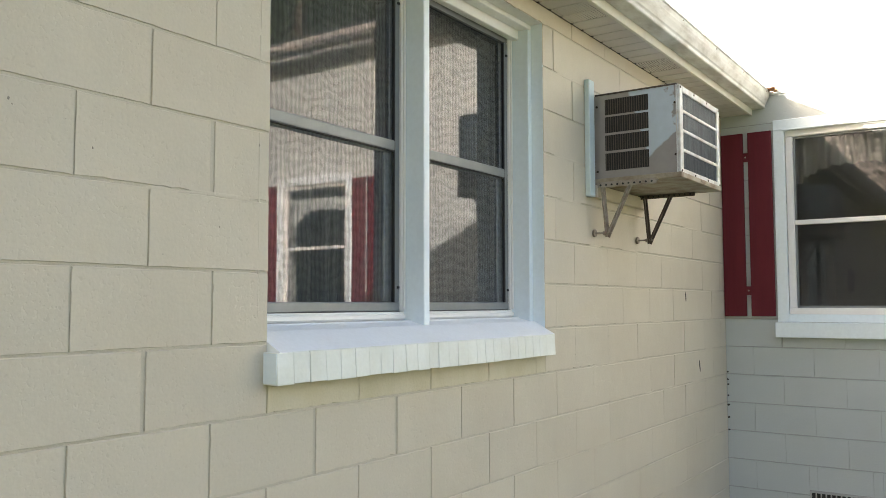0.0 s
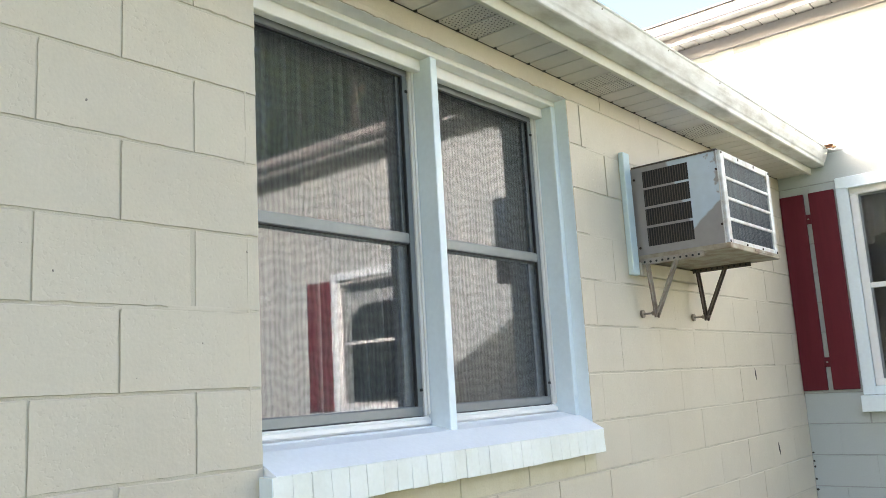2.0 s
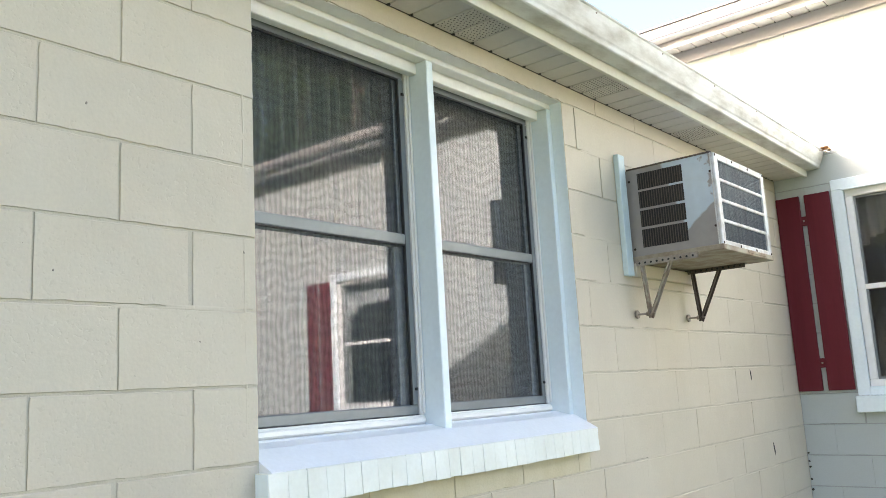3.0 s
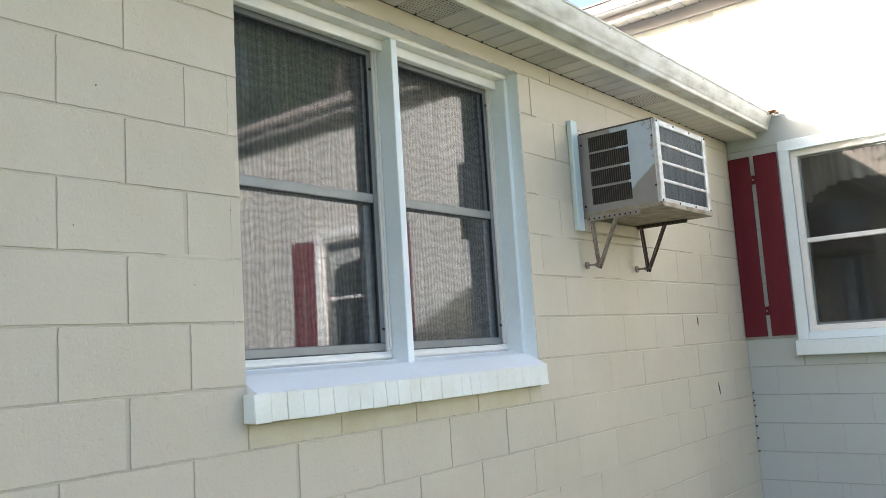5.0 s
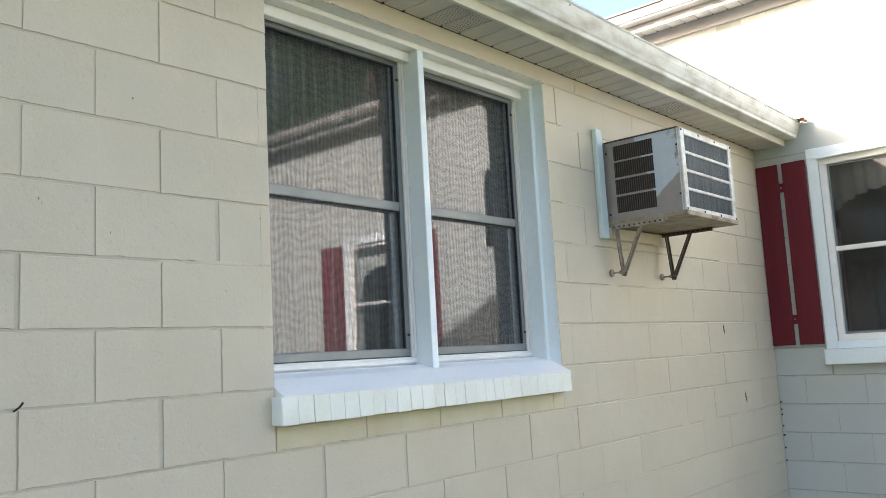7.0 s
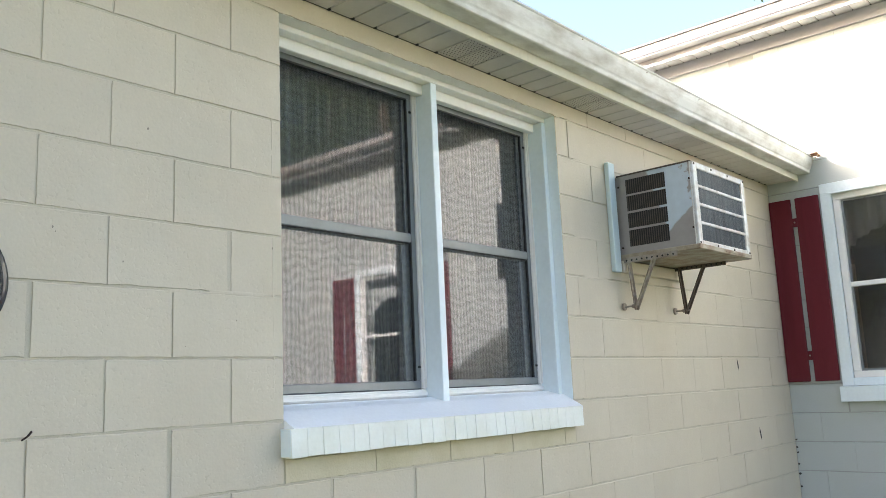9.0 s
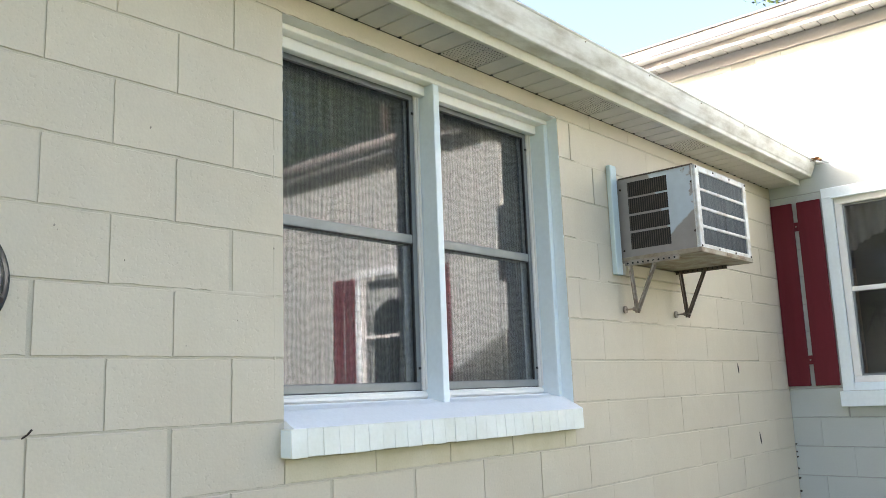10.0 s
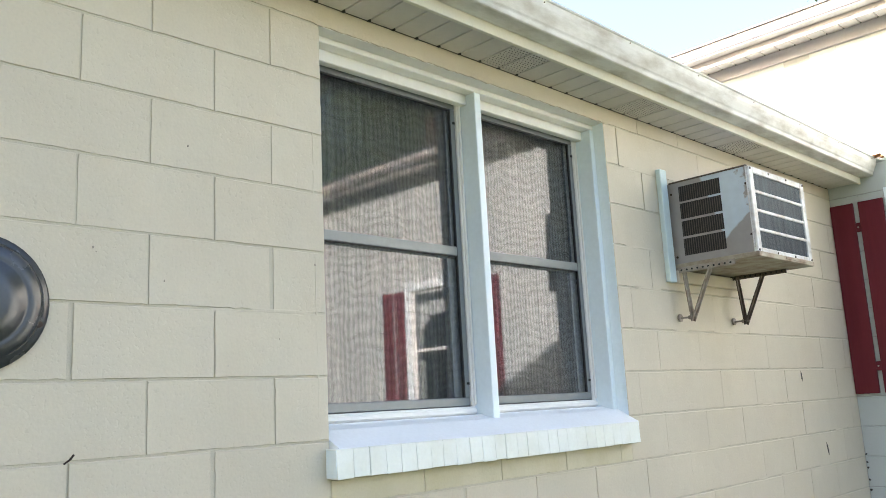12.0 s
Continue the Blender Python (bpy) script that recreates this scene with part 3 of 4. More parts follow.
for i in range(n + 1):
    y = y0 - 0.02 + (y1 - y0 + 0.06) * i / n
    zz = z1 - 0.002 + 0.006 * noise.noise((y * 22, 0, 0)) + 0.004 * noise.noise((y * 90, 3, 0))
    low.append(bm.verts.new((0.004 + 0.0015 * noise.noise((y * 50, 7, 0)), y, zz)))
    high.append(bm.verts.new((0.0012, y, zz + 0.022 + 0.008 * noise.noise((y * 30, 1, 5)))))
    back.append(bm.verts.new((-0.003, y, zz + 0.001)))
for i in range(n):
    bm.faces.new((low[i], low[i + 1], high[i + 1], high[i]))
    bm.faces.new((back[i], back[i + 1], low[i + 1], low[i]))
whole("mortar_smear", bm, M_BLOCK, "ragged painted mortar smear along the window lintel", "mortar", kind="structure")


# curtains
def curtain(name, label, pts_fn, z0c, z1c, mat, group=""):
    bm = bmesh.new()
    n = 160
    rows = []
    for k in range(7):
        z = z0c + (z1c - z0c) * k / 6
        rows.append([bm.verts.new((*pts_fn(i / n, k / 6), z)) for i in range(n + 1)])
    for a, b in zip(rows, rows[1:]):
        for i in range(n):
            bm.faces.new((a[i], a[i + 1], b[i + 1], b[i]))
    return whole(name, bm, mat, label, "curtain", group, smooth=True)


curtain("curtain", "grey sheer curtain hanging in even folds behind the double window", lambda u, v: (-0.285 + 0.034 * math.sin(u * 165) + 0.014 * math.sin(u * 61 + 1), y0 - 0.05 + u * (y1 - y0 + 0.1)), 1.3, 2.84, M_CURTAIN)


# ---- the wing's windows and shutters ----
def wing_window(name, label, w, screened):
    t = thing(name, label, "window", kind="structure")
    x0, x1, z0, z1 = w
    F = NORTH - 0.022
    for q in ((x0 - 0.075, x1 + 0.075, z1 - 0.02, z1 + 0.055), (x0 - 0.075, x0, z0 - 0.02, z1 - 0.02), (x1, x1 + 0.075, z0 - 0.02, z1 - 0.02), (x0, x1, z0 - 0.02, z0 + 0.035)):
        part("casing", cube(q[0], q[1], F, NORTH + 0.04, q[2], q[3], bevel=0.003), M_WHITE, t)
    part("drip_cap", cube(x0 - 0.01, x1 + 0.01, F - 0.012, F, z1 - 0.030, z1 - 0.018, bevel=0.003), M_WHITE, t)
    part("sill", cube(x0 - 0.085, x1 + 0.085, F - 0.045, NORTH + 0.02, z0 - 0.128, z0 - 0.022, bevel=0.004), M_WHITE, t)
    y = NORTH + 0.02
    a, b, c, d = x0, x1, z0 + 0.035, z1 - 0.02
    for q in ((a, b, d - 0.052, d), (a, b, c, c + 0.045), (a, a + 0.048, c + 0.045, d - 0.052), (b - 0.048, b, c + 0.045, d - 0.052)):
        part("vinyl_frame", cube(q[0], q[1], y - 0.012, y + 0.06, q[2], q[3], bevel=0.004), M_VINYL_AND_HEAD, t)
    for q in ((a + 0.048, b - 0.048, d - 0.066, d - 0.052), (a + 0.048, b - 0.048, c + 0.045, c + 0.061), (a + 0.048, a + 0.062, c + 0.061, d - 0.066), (b - 0.062, b - 0.048, c + 0.061, d - 0.066)):
        part("screen_frame", cube(q[0], q[1], y + 0.012, y + 0.03, q[2], q[3]), M_SCREENFRAME, t)
    mid = 2.109
    part("meeting_rail", cube(a + 0.049, b - 0.049, y + 0.006, y + 0.05, mid - 0.016, mid + 0.018, bevel=0.003), M_VINYL_AND_HEAD, t)
    for lo, hi, yy in ((c + 0.04, mid - 0.014, y + 0.042), (mid + 0.016, d - 0.038, y + 0.032)):
        pane((a + 0.036, b - 0.036, yy, yy + 0.005, lo, hi), (0, -1, 0), t)
    # Mesh added to dim what this window's glass reflects.
    if screened:
        bm = bmesh.new()
        bm.faces.new([bm.verts.new((px, y + 0.02, pz)) for px, pz in ((a + 0.034, c + 0.034), (b - 0.034, c + 0.034), (b - 0.034, d - 0.034), (a + 0.034, d - 0.034))])
        part("insect_mesh", bm, M_SCREEN_DIM, t)
    return t


wing_window("window_2", "white double-hung window with wide casing beside red shutter", W2, True)
wing_window("window_3", "white double-hung window further along the wing, in sun", W3, False)

for cx in (W2, W3):
    def fold(u, v, c=cx):
        return (c[0] - 0.05 + u * (c[1] - c[0] + 0.1), NORTH + 0.16 + 0.018 * math.sin(u * 70) + 0.01 * math.sin(u * 31))
    bm = bmesh.new()
    n = 120
    rows = []
    for k in range(8):
        row = []
        for i in range(n + 1):
            u = i / n
            fold_at = (math.floor(abs(u - 0.5) * 22) + 0.35) / 22
            drop = 0.315 + 0.27 * (2 * min(0.5, fold_at)) ** 3.0 + 0.006 * math.sin(u * 70)
            z = 2.84 - drop * k / 7
            row.append(bm.verts.new((*fold(u, k), z)))
        rows.append(row)
    for a, b in zip(rows, rows[1:]):
        for i in range(n):
            bm.faces.new((a[i], a[i + 1], b[i + 1], b[i]))
    whole("valance", bm, M_VALANCE, "white gathered valance with scalloped hem behind the glass", "curtain", "valances", smooth=True)


def shutter(x0):
    """Two upright boards held by two small cleats."""
    t = thing("shutter", "dark red board and batten shutter on the wing wall", "shutter", "red shutters", at=(x0, NORTH, 1.44))
    F = NORTH - 0.030
    for a, b in ((0.0, 0.158), (0.192, 0.358)):
        part("board", cube(x0 + a, x0 + b, F, NORTH - 0.008, 1.44, 2.785, bevel=0.003), M_RED, t)
    for z in (1.625, 2.605):
        c = part("cleat", cube(x0 + 0.03, x0 + 0.33, NORTH - 0.008, NORTH - 0.001, z - 0.03, z + 0.03, bevel=0.001), M_RED, t)
        part("block", cube(x0 + 0.157, x0 + 0.193, F + 0.004, NORTH - 0.008, z - 0.032, z + 0.032, bevel=0.002), M_RED, c)
        part("screw", rod(bmesh.new(), (x0 + 0.175, F + 0.006, z), (x0 + 0.175, F - 0.001, z), 0.006, 10), M_GALV, c)
    return t


first = shutter(0.004)
for xs in (W2[1] + 0.08, W3[0] - 0.44, W3[1] + 0.08):
    copy_thing(first, pose(xs, NORTH, 1.44))

# foundation vent
v = thing("foundation_vent", "small dark louvred crawl space vent low in the wing wall", "vent")
part("frame", cube(0.55, 0.95, NORTH - 0.010, NORTH + 0.002, 0.06, 0.235, bevel=0.002), M_VENTMETAL, v)
for i in range(12):
    part("slot", cube(0.565 + i * 0.032, 0.587 + i * 0.032, NORTH - 0.013, NORTH - 0.004, 0.08, 0.222), M_BLACK, v)

# ---- air conditioner ----
AX, AY0, AY1, AZ0, AZ1 = 0.465, 2.46, 3.115, 2.158, 2.605
ac = thing("air_conditioner", "old beige and white window air conditioner through the wall", "air conditioner")
part("cabinet", cube(-0.15, AX - 0.012, AY0, AY1, AZ0 + 0.004, AZ1, bevel=0.006, seg=2), M_ACSIDE, ac)
part("base_pan", cube(-0.10, AX + 0.004, AY0 - 0.003, AY1 + 0.003, AZ0 - 0.012, AZ0 + 0.014, bevel=0.003), M_ACUNDER, ac, "rust-stained metal base pan")
gz = [(2.577, 2.497), (2.486, 2.404), (2.391, 2.311), (2.298, 2.210)]
for a, b in gz:
    g = part("side_louvre", cube(0.075, 0.305, AY0 - 0.002, AY0 + 0.004, b, a), M_BLACK, ac, "black slotted louvre")
    for i in range(18):
        xx = 0.080 + i * 0.0126
        part("slat", cube(xx, xx + 0.0030, AY0 - 0.005, AY0 - 0.001, b + 0.002, a - 0.002), M_SLAT, g)
part("top_fold", cube(0.02, AX - 0.013, AY0 - 0.004, AY0 + 0.012, AZ1 - 0.003, AZ1 + 0.005, bevel=0.0015), M_DARKIRON, ac, "dark folded top edge")
part("corner_flange", cube(AX - 0.020, AX - 0.0145, AY0 - 0.005, AY0 + 0.004, AZ0 + 0.012, AZ1 - 0.002, bevel=0.0015), M_ACFRAME, ac)
part("drain_lip", cube(AX - 0.001, AX + 0.007, AY0 + 0.30, AY0 + 0.56, AZ0 - 0.004, AZ0 + 0.010, bevel=0.002), M_ACUNDER, ac, "rust-streaked drain lip")
# face of the rear grille, standing out from the wall
part("condenser", cube(AX - 0.016, AX - 0.008, AY0 + 0.03, AY1 - 0.03, AZ0 + 0.02, AZ1 - 0.02), M_FIN, ac, "grey condenser fins")
rear = part("rear_frame", cube(AX - 0.014, AX, AY0, AY0 + 0.044, AZ0 + 0.012, AZ1 - 0.002, bevel=0.003), M_ACFRAME, ac, "worn white rear grille frame")
for q in ((AY1 - 0.045, AY1, AZ0 + 0.012, AZ1 - 0.002), (AY0 + 0.044, AY1 - 0.045, AZ1 - 0.034, AZ1 - 0.002), (AY0 + 0.044, AY1 - 0.045, AZ0 + 0.012, AZ0 + 0.034)):
    part("rail", cube(AX - 0.014, AX, *q, bevel=0.003), M_ACFRAME, rear)
for z in (2.479, 2.382, 2.285):
    part("bar", cube(AX - 0.013, AX - 0.001, AY0 + 0.042, AY1 - 0.043, z - 0.008, z + 0.008, bevel=0.003), M_ACFRAME, rear)
for i in range(70):
    yy = AY0 + 0.048 + i * 0.0080
    part("fin", cube(AX - 0.009, AX - 0.0065, yy, yy + 0.002, AZ0 + 0.03, AZ1 - 0.034), M_FIN, rear)
for yy in (AY0 + 0.012, AY0 + 0.22, AY0 + 0.43, AY1 - 0.015):
    for z in (AZ0 + 0.02, AZ1 - 0.014):
        part("screw", rod(bmesh.new(), (AX - 0.002, yy, z), (AX + 0.003, yy, z), 0.006, 8), M_RUST, rear)
for xx, z in ((0.03, AZ1 - 0.06), (0.03, AZ0 + 0.05), (0.44, AZ1 - 0.09), (0.44, AZ0 + 0.10)):
    part("screw", rod(bmesh.new(), (xx, AY0 + 0.002, z), (xx, AY0 - 0.003, z), 0.006, 8), M_RUST, ac)

board = thing("wall_sleeve_trim", "boards framing the hole behind air conditioner, one tinted by sky light", "trim")
part("side_board", cube(0.001, 0.030, AY0 - 0.092, AY0 - 0.028, 2.075, 2.675, bevel=0.004), M_BOARD_SKY, board)
part("side_board", cube(0.001, 0.036, AY1 + 0.008, AY1 + 0.05, 2.075, 2.675, bevel=0.004), M_BLOCK, board)
part("bottom_board", cube(0.001, 0.034, AY0 - 0.014, AY1 + 0.007, 2.075, 2.140, bevel=0.004), M_BLOCK, board)

for yb, mat, lab in ((AY0 - 0.008, M_GALV, "galvanised angle bracket with punched top rail under air conditioner"), (AY0 + 0.585, M_DARKIRON, "dark rusted angle bracket under air conditioner")):
    t = thing("bracket", lab, "bracket", "air conditioner brackets")
    zt = AZ0 - 0.012
    rail = part("rail", cube(0.02, 0.345, yb - 0.003, yb, zt - 0.022, zt + 0.006), mat, t)
    part("flange", cube(0.02, 0.345, yb, yb + 0.03, zt - 0.004, zt), mat, rail)
    for i in range(10):
        part("hole", rod(bmesh.new(), (0.05 + i * 0.03, yb - 0.0045, zt - 0.010), (0.05 + i * 0.03, yb - 0.001, zt - 0.010), 0.0055, 8), M_BLACK, rail)
    foot = (0.075, yb + 0.012, 1.872)
    for xt in (0.055, 0.205):
        s = part("strut", beam(bmesh.new(), (xt, yb + 0.006, zt - 0.012), foot, 0.024, 0.005, (1, 0, 0)), mat, t)
        beam_b = beam(bmesh.new(), (xt, yb + 0.013, zt - 0.012), (foot[0], foot[1] + 0.007, foot[2]), 0.005, 0.024, (1, 0, 0))
        part("strut_flange", beam_b, mat, s)
    bolt = part("foot_bolt", rod(bmesh.new(), (0.004, yb + 0.012, 1.893), (0.10, yb + 0.012, 1.890), 0.005, 10), M_GALV, t)
    part("pad", rod(bmesh.new(), (0.0015, yb + 0.012, 1.893), (0.012, yb + 0.012, 1.893), 0.020, 14), M_GALV, bolt)
    part("nut", rod(bmesh.new(), (0.055, yb + 0.012, 1.8915), (0.068, yb + 0.012, 1.8915), 0.011, 6), M_GALV, bolt)

# ---- round cover on the wall ----
RC = (0.0, -0.842, 1.815)
rc = thing("round_cover", "round black enamel metal cover plate on block wall", "wall cover")
part("flange", lathe([(0.001, 0.168), (0.008, 0.171), (0.014, 0.168), (0.016, 0.158), (0.020, 0.151), (0.030, 0.146), (0.036, 0.138), (0.040, 0.112), (0.0385, 0.108), (0.043, 0.104), (0.046, 0.06), (0.047, 0.01)], RC), M_ENAMEL, rc, smooth=True)
for a in (-20, 100, 220):
    yy, zz = RC[1] + 0.152 * math.cos(radians(a)), RC[2] + 0.152 * math.sin(radians(a))
    part("screw", rod(bmesh.new(), (0.020, yy, zz), (0.027, yy, zz), 0.008, 10), M_RUST, rc)

# ---- small marks and litter ----
nail = thing("nail", "bent rusty nail stuck in a mortar joint", "nail")
bm = rod(bmesh.new(), (0.0, -0.620, 1.418), (0.016, -0.612, 1.428), 0.0026, 8)
rod(bm, (0.016, -0.612, 1.428), (0.020, -0.604, 1.440), 0.0028, 8)
part("shank", bm, M_RUST, nail)
for y, z, h, lean in ((3.90, 1.576, 0.07, 0.01), (4.165, 1.112, 0.085, 0.022)):
    bm = bmesh.new()
    pts = [(0, -h / 2), (0.010, -h / 5), (0.009, h / 4), (0, h / 2), (-0.007, h / 5), (-0.008, -h / 4)]
    ring = [bm.verts.new((0.0012, y + p + lean * (-q / h), z + q)) for p, q in pts]
    back = [bm.verts.new((-0.003, v.co.y, v.co.z)) for v in ring]
    bm.faces.new(ring)
    for i in range(6):
        bm.faces.new((ring[i], ring[(i + 1) % 6], back[(i + 1) % 6], back[i]))
    whole("chip_mark", bm, M_HOLE, "dark chipped gouge in the painted block", "wall damage", "chips in the wall")
rng = random.Random(31)
bm = bmesh.new()
rows = []
for i in range(71):
    z = 1.415 + (WIN[3] - 1.42) * i / 70
    w = 0.163 + 0.004 * noise.noise((0, 3, z * 7)) + 0.002 * noise.noise((4, 0, z * 40))
    up = 0.0002 + 0.0016 * noise.noise((9, 2, z * 9))
    rows.append([bm.verts.new((x, yy, z)) for x, yy in ((-0.003, w - 0.003), (up, w), (up, w + 0.003), (-0.003, w + 0.006))])
for a, b in zip(rows, rows[1:]):
    if noise.noise((5, 5, a[0].co.z * 6)) > -0.05:
        for i in range(3):
            bm.faces.new((a[i], a[i + 1], b[i + 1], b[i]))
bmesh.ops.delete(bm, geom=[v for v in bm.verts if not v.link_faces], context="VERTS")
whole("caulk_bead", bm, M_BLOCK, "painted-over caulk bead beside the double window", "caulk", kind="structure", smooth=True)
for y, z, r in ((-0.562, 1.977, 0.0030), (-0.554, 1.966, 0.0018), (-0.43, 1.955, 0.002), (-0.36, 1.90, 0.0022), (0.163, 1.988, 0.003), (0.02, 1.742, 0.0026), (-0.29, 2.31, 0.0026), (-0.16, 1.66, 0.0022)):
    bm = bmesh.new()
    bmesh.ops.create_icosphere(bm, subdivisions=1, radius=r, matrix=Matrix.Translation((-0.0003, y, z)) @ Matrix.Diagonal((0.45, 1, 1.5, 1)))
    for q in bm.verts:
        q.co += Vector([rng.uniform(-0.25, 0.25) * r for _ in range(3)])
    whole("ding", bm, M_DING, "small dark ding in the painted block", "wall damage", "dings in the wall")
rng = random.Random(11)
for z in (1.03, 0.975, 0.94, 0.86, 0.79, 0.70, 0.61):
    bm = bmesh.new()
    bmesh.ops.create_icosphere(bm, subdivisions=1, radius=0.008, matrix=Matrix.Translation((0.012, NORTH - 0.012, z)))
    for q in bm.verts:
        q.co += Vector([rng.uniform(-0.003, 0.003) for _ in range(3)])
    whole("insect_nest", bm, M_HOLE, "small dark mud speck in the wall corner", "speck", "specks in the corner")
litter = bmesh.new()
for i in range(30):
    c = Vector((0.345 + rng.uniform(-0.05, 0.06), NORTH - 0.04 + rng.uniform(-0.05, 0.03), 3.070 + rng.uniform(-0.006, 0.016)))
    a = rng.uniform(0, 6.3)
    d = Vector((math.cos(a), math.sin(a), rng.uniform(-0.3, 0.3))) * rng.uniform(0.012, 0.035)
    s = Vector((-d.y, d.x, rng.uniform(-0.02, 0.02))) * 0.35
    litter.faces.new([litter.verts.new(p) for p in (c - d, c + s, c + d, c - s)])
    if i % 4 == 0:
        rod(litter, c - d * 1.3, c + d * 1.3, 0.0025, 5)
whole("leaf_litter", litter, M_DRYLEAF, "heap of dry leaves and twigs on the gutter end", "leaves", kind="stuff")


# ---- trees ----
def tree(name, label, at, height, spread, seed, leaves=52000, crown_from=0.0):
    rng = random.Random(seed)
    t = thing(name, label, "tree", "garden trees", at=at)
    base = Vector(at)
    bm = bmesh.new()
    tips = []

    def limb(a, d, length, r, depth):
        pts, p, way = [a], a.copy(), d.copy()
        for k in range(4):
            way = (way + Vector((rng.uniform(-0.18, 0.18), rng.uniform(-0.18, 0.18), rng.uniform(-0.02, 0.14)))).normalized()
            p = p + way * length / 4
            pts.append(p.copy())
        for k, (u, v) in enumerate(zip(pts, pts[1:])):
            m = Matrix.Translation((u + v) / 2) @ (v - u).to_track_quat("Z", "Y").to_matrix().to_4x4()
            bmesh.ops.create_cone(bm, cap_ends=False, segments=7, radius1=r * (1 - k * 0.17), radius2=r * (1 - (k + 1) * 0.17), depth=(v - u).length * 1.03, matrix=m)
        if depth == 0:
            tips.append(pts[-1])
            tips.append(pts[2])
            return
        for k in range(4 if depth > 1 else 3):
            a2 = rng.uniform(0, 6.28)
            out = Vector((math.cos(a2), math.sin(a2), rng.uniform(0.2, 0.9))).normalized()
            limb(pts[2 + k % 3] if depth < 2 else pts[min(4, 2 + k)], (out + way * 0.5).normalized(), length * rng.uniform(0.5, 0.7), r * 0.5, depth - 1)

    limb(base, Vector((0, 0, 1)), height * 0.5, height * 0.028, 2)
    part("trunk", bm, M_BARK, t)
    if crown_from:
        tips = [base + Vector((rng.uniform(-0.15, 0.3), rng.uniform(-0.5, 0.5), crown_from + rng.uniform(0.0, 1.6))) for _ in range(9)]
    verts, faces = [], []
    per = leaves // len(tips)
    for c in tips:
        c = Vector((base.x + (c.x - base.x) * spread, base.y + (c.y - base.y) * spread, c.z))
        rad = height * (rng.uniform(0.03, 0.05) if crown_from else rng.uniform(0.08, 0.15))
        for _ in range(per):
            o = Vector((rng.gauss(0, 1), rng.gauss(0, 1), rng.gauss(0, 0.8))) * rad * 0.6
            a, b = Vector((rng.uniform(-1, 1), rng.uniform(-1, 1), rng.uniform(-1, 1))).normalized(), Vector((rng.uniform(-1, 1), rng.uniform(-1, 1), rng.uniform(-0.5, 0.5))).normalized()
            L, W = rng.uniform(0.05, 0.09), rng.uniform(0.028, 0.05)
            k = len(verts)
            verts += [c + o - a * L, c + o + b * W, c + o + a * L, c + o - b * W]
            faces.append((k, k + 1, k + 2, k + 3))
    me = bpy.data.meshes.new("crown")
    me.from_pydata([v - base for v in verts], [], faces)
    me.materials.append(M_LEAF)
    ob = new("crown", me)
    ob.parent = t
    ob["kind"] = "stuff"
    return t


tree("tree", "tall leafy broadleaf tree behind the wing", (9.0, 17.0, 0), 15.0, 1.1, 3)
tree("tree", "leafy broadleaf tree behind the wing roof", (13.5, 15.5, 0), 14.0, 1.1, 8)
tree("tree", "broad leafy tree behind the wing roof", (5.2, 20.5, 0), 14.0, 1.1, 14)

tree("tree", "slender tree whose leafy top shows over the wing roof", (-4.10, 18.0, 0), 10.0, 1.0, 52, 5200, crown_from=10.55)
tree("tree", "dense leafy tree close behind the wing", (12.0, 13.6, 0), 13.5, 1.1, 41, 40000)
tree("tree", "tall dense tree further behind the wing", (15.5, 20.0, 0), 17.0, 1.15, 47, 38000)
# Two unseen trees added south of the yard to hold back sky light.
tree("tree", "large unseen tree added across the yard to block sky light", (8.5, -13.0, 0), 15.0, 1.15, 23)
tree("tree", "unseen tree added at the edge of the yard to block sky light", (2.5, -17.0, 0), 14.0, 1.1, 31)


# ---- concrete blocks of the walls, piece by piece ----
BLOCKS = {}


def block_mesh(w, h, variant, fill, mat, g, lip):
    """The face of one block with worn, slightly wavy edges; its front is at 0, its back at -8 mm."""
    key = (round(w, 3), round(h, 3), variant, fill, mat.name, g, lip)
    if key in BLOCKS:
        return BLOCKS[key]
    rng = random.Random(int(w * 1000) * 31 + int(h * 1000) * 7 + variant)
    outline = []
    nx = max(1, int(w / 0.024))
    ny = max(2, int(h / 0.024))
    for i in range(nx):
        outline.append((i * w / nx, 0, 0, 1))
    outline += [(w, 0, -0.7, 0.7)] + [(w, h * i / ny, -1, 0) for i in range(1, ny)]
    for i in range(nx):
        outline.append((w - i * w / nx, h, 0, -1))
    outline += [(0, h, 0.7, -0.7)] + [(0, h - h * i / ny, 1, 0) for i in range(1, ny)]
    outline[0] = (0, 0, 0.7, 0.7)
    outline[nx + ny] = (w, h, -0.7, -0.7)
    verts, front, back = [], [], []
    for u, q, du, dq in outline:
        du *= fill
        a = lip * (1.6 if dq < 0 else 0.8) + rng.uniform(-0.0010, 0.0010)
        if rng.random() < 0.08:
            a += 0.0022
        front.append(len(verts))
        verts.append((u + du * (g + a), q + dq * (g + a), 0.0))
        back.append(len(verts))
        verts.append((u + du * g, q + dq * g, -0.009))
    k = len(outline)
    faces = [tuple(front)]
    for i in range(k):
        j = (i + 1) % k
        faces.append((front[j], front[i], back[i], back[j]))
    me = bpy.data.meshes.new("block")
    me.from_pydata(verts, [], faces)
    me.materials.append(mat)
    BLOCKS[key] = me
    return me


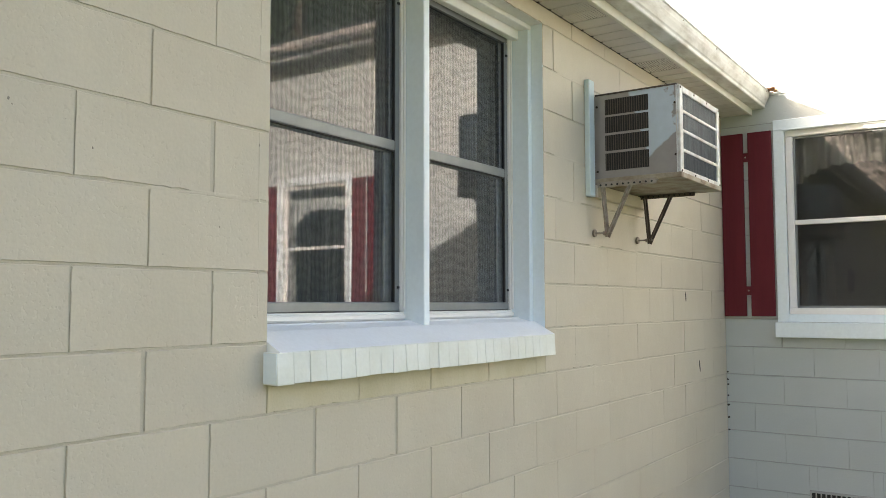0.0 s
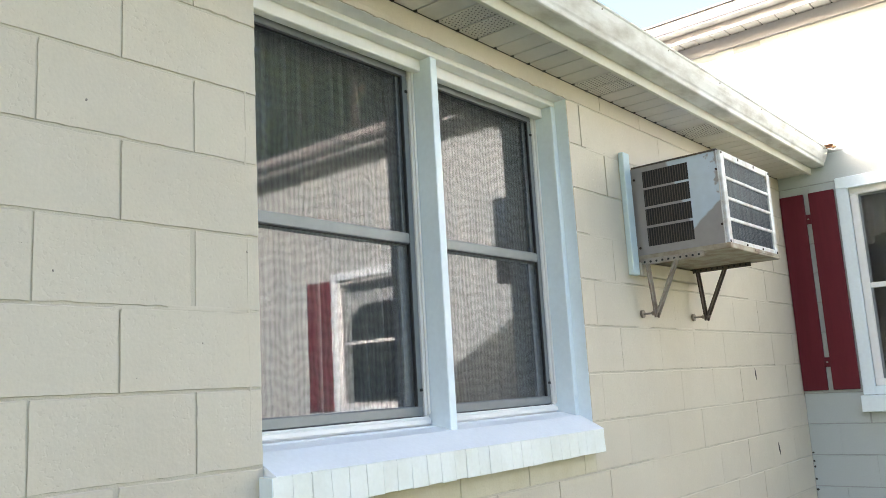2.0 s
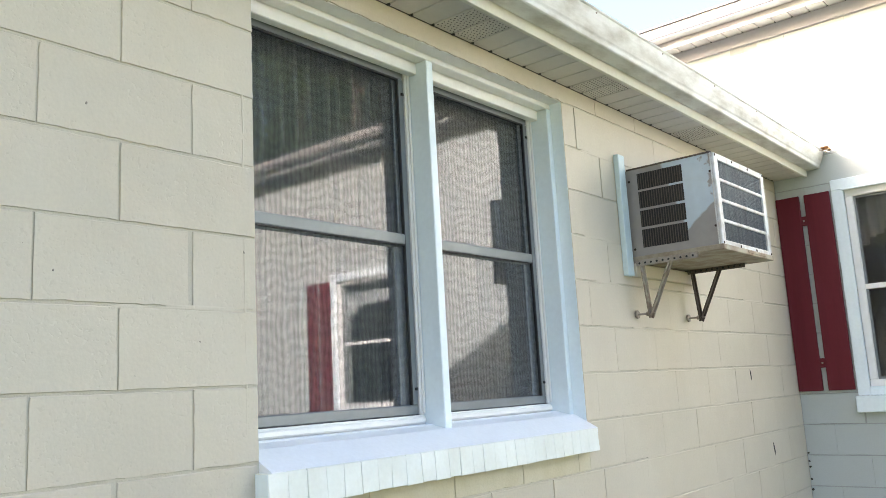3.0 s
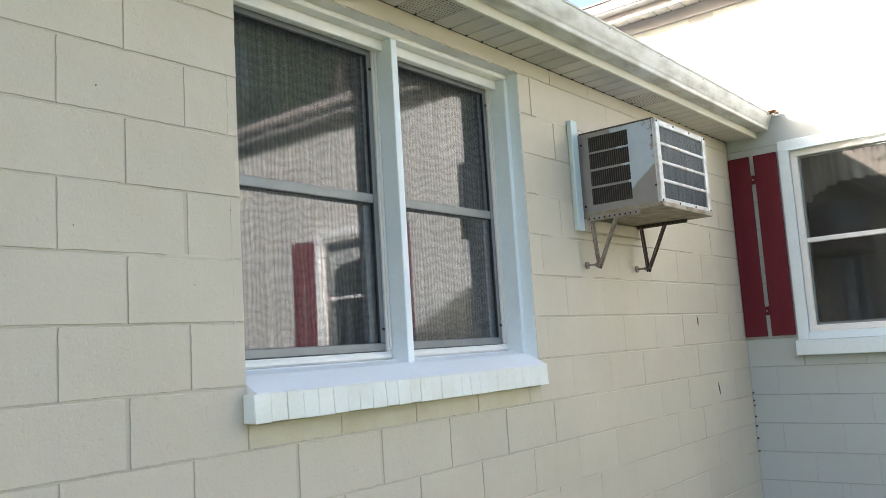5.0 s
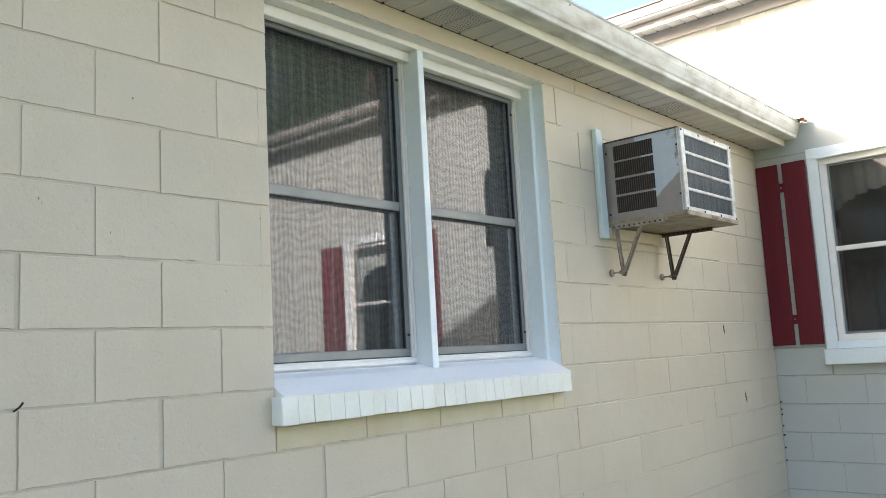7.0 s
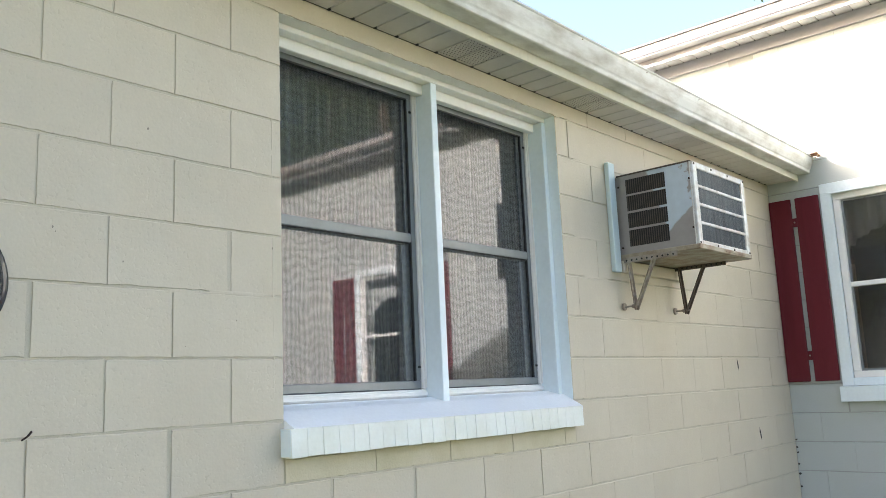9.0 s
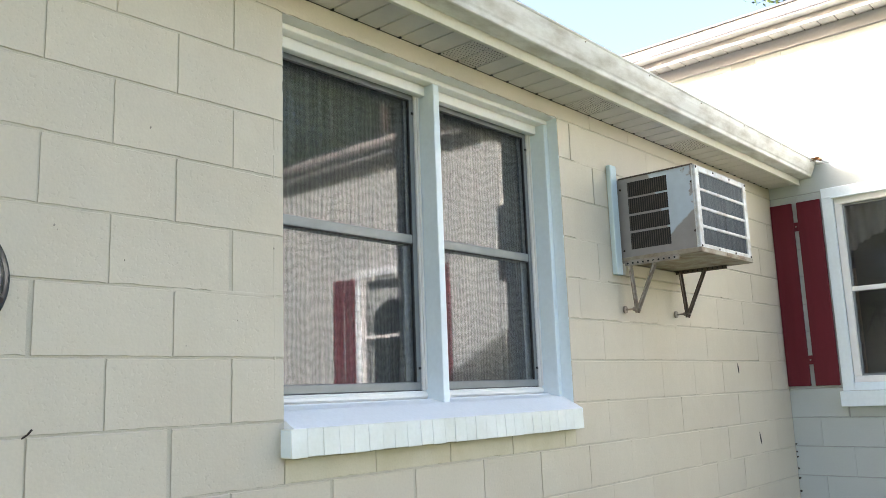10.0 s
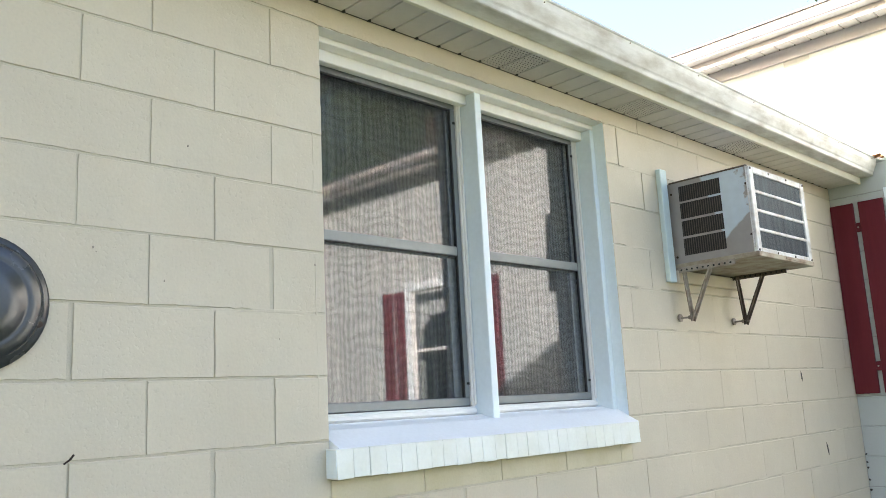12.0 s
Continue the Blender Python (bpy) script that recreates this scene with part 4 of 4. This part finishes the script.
def lay(parent, spans, near, to_world, seed, fill, gap, paint):
    """Blocks from (along, height, width, tall) spans: the near ones as pieces, the rest joined."""
    rng = random.Random(seed)
    verts, faces = [], []
    for u, z, w, h in spans:
        me = block_mesh(w, h, rng.randrange(5), fill(u), paint(u, z), *gap(u))
        m = to_world(u, z, rng.uniform(-0.0012, 0.0008))
        if near(u, z):
            ob = new("block", me)
            ob.matrix_world = m
            ob.parent = parent
        else:
            k = len(verts)
            far_mat = me.materials[0]
            verts += [m @ v.co for v in me.vertices]
            faces += [tuple(k + i for i in p.vertices) for p in me.polygons]
    if faces:
        me = bpy.data.meshes.new("far_blocks")
        me.from_pydata(verts, [], faces)
        me.materials.append(far_mat)
        ob = new("far_blocks", me)
        ob.parent = parent
        ob["kind"] = "stuff"


def courses(lo, hi, z_top, shift, holes):
    """Running bond between lo and hi, cut round the holes (u0, u1, z0, z1)."""
    out = []
    k0 = -math.ceil(B0 / H)
    for k in range(k0, 20):
        za, zb = max(0.0, B0 + k * H), min(z_top, B0 + (k + 1) * H)
        if zb - za < 0.02:
            continue
        cut = sorted([h for h in holes if h[2] < zb - 0.03 and h[3] > za + 0.03])
        edges = [lo]
        u = math.floor(lo / (2 * H)) * 2 * H + shift + (H if k % 2 else 0)
        while u < hi:
            if u > lo + 0.02 and not (holes and k == 7 and holes[0][0] - 0.3 < u < holes[0][1] + 0.1):
                edges.append(u)
            u += 2 * H
        edges.append(hi)
        for a, b in zip(edges, edges[1:]):
            bits = [(a, b, za, zb)]
            for h in cut:
                nxt = []
                for p, q, r, s in bits:
                    if q <= h[0] + 0.005 or p >= h[1] - 0.005:
                        nxt.append((p, q, r, s))
                        continue
                    if p < h[0] - 0.02:
                        nxt.append((p, h[0], r, s))
                    if q > h[1] + 0.02:
                        nxt.append((h[1], q, r, s))
                    if h[2] > r + 0.03:
                        nxt.append((max(p, h[0]), min(q, h[1]), r, h[2]))
                    if h[3] < s - 0.03:
                        nxt.append((max(p, h[0]), min(q, h[1]), h[3], s))
                bits = nxt
            out += [(p, r, q - p, s - r) for p, q, r, s in bits if q - p > 0.02 and s - r > 0.02]
    return out


west = courses(-7.0, NORTH, SOFFIT, 0.0, [(WIN[0], WIN[1], 1.302, WIN[3])])
# a few wide, open head joints
OPEN = ((0.0, B0 + 2 * H), (-3 * H, B0 + H), (2 * H, B0 - 2 * H), (-H, B0 - H), (4 * H, B0 - 2 * H), (10 * H, B0 + 6 * H), (11 * H, B0 + 5 * H))
west = [(u, z, w - 0.010 if any(abs(u + w - a) < 0.01 and abs(z - b) < 0.01 for a, b in OPEN) else w, h) for u, z, w, h in west]
lay(wall_w, west, lambda u, z: u > -1.7 and z > 0.35,
    lambda u, z, d: Matrix(((0, 0, 1, d), (1, 0, 0, u), (0, 1, 0, z), (0, 0, 0, 1))), 21, lambda u: 0.16 if u > 1.7 else 0.75, lambda u: (0.0006, 0.0044) if u > 1.7 else (0.0012, 0.0034),
    lambda u, z: M_BLOCK_YELLOW if WIN[0] - 0.01 < u < WIN[1] - 0.05 and 1.2 < z < 1.25 else M_BLOCK)
north = courses(0.0, 9.0, 3.990, 0.40 - H, [(w[0] - 0.06, w[1] + 0.06, w[2] - 0.10, w[3] + 0.04) for w in (W2, W3)] + [(0.55, 0.95, 0.06, 0.235)])
lay(wall_n, north, lambda u, z: u < 4.9,
    lambda u, z, d: Matrix(((1, 0, 0, u), (0, 0, -1, NORTH - d), (0, 1, 0, z), (0, 0, 0, 1))), 22, lambda u: 0.3 if u < 1.7 else 0.8, lambda u: (0.0008, 0.0030) if u < 1.7 else (0.0068, 0.0035), lambda u, z: M_BLOCK_N)


# ---- paint that has filled parts of the joints ----
def smear(y, z, w, h, seed):
    """A ragged patch of paint and mortar over a joint, a hair proud of the blocks."""
    bm = bmesh.new()
    rng = random.Random(seed)
    n = 18
    mid = bm.verts.new((0.0016, y, z))
    ring = []
    for i in range(n):
        a = 2 * math.pi * i / n
        r = 1 + rng.uniform(-0.28, 0.18)
        ring.append(bm.verts.new((-0.0012, y + w / 2 * math.copysign(abs(math.cos(a)) ** 0.5, math.cos(a)) * r, z + h / 2 * math.copysign(abs(math.sin(a)) ** 0.7, math.sin(a)) * r)))
    for i in range(n):
        bm.faces.new((mid, ring[i], ring[(i + 1) % n]))
    return whole("paint_smear", bm, M_BLOCK, "lump of paint filling part of a wall joint", "paint smear", "paint smears on the wall", smooth=True)


smear(0.02, B0 + 2 * H, 0.26, 0.016, 1)
smear(-0.17, B0 + 2 * H - 0.004, 0.10, 0.012, 2)
smear(0.17, B0 - H + 0.10, 0.03, 0.05, 3)
rng = random.Random(77)
for i in range(34):
    k = rng.randrange(-5, 7)
    if rng.random() < 0.6:
        yy = rng.uniform(2.0, 4.5)
        smear(yy, B0 + k * H, rng.uniform(0.10, 0.45), 0.014, 100 + i)
    else:
        yy = (rng.randrange(5, 11) * 2 + (k % 2)) * H
        smear(yy, B0 + (k + 0.5) * H, 0.012, rng.uniform(0.08, 0.17), 100 + i)
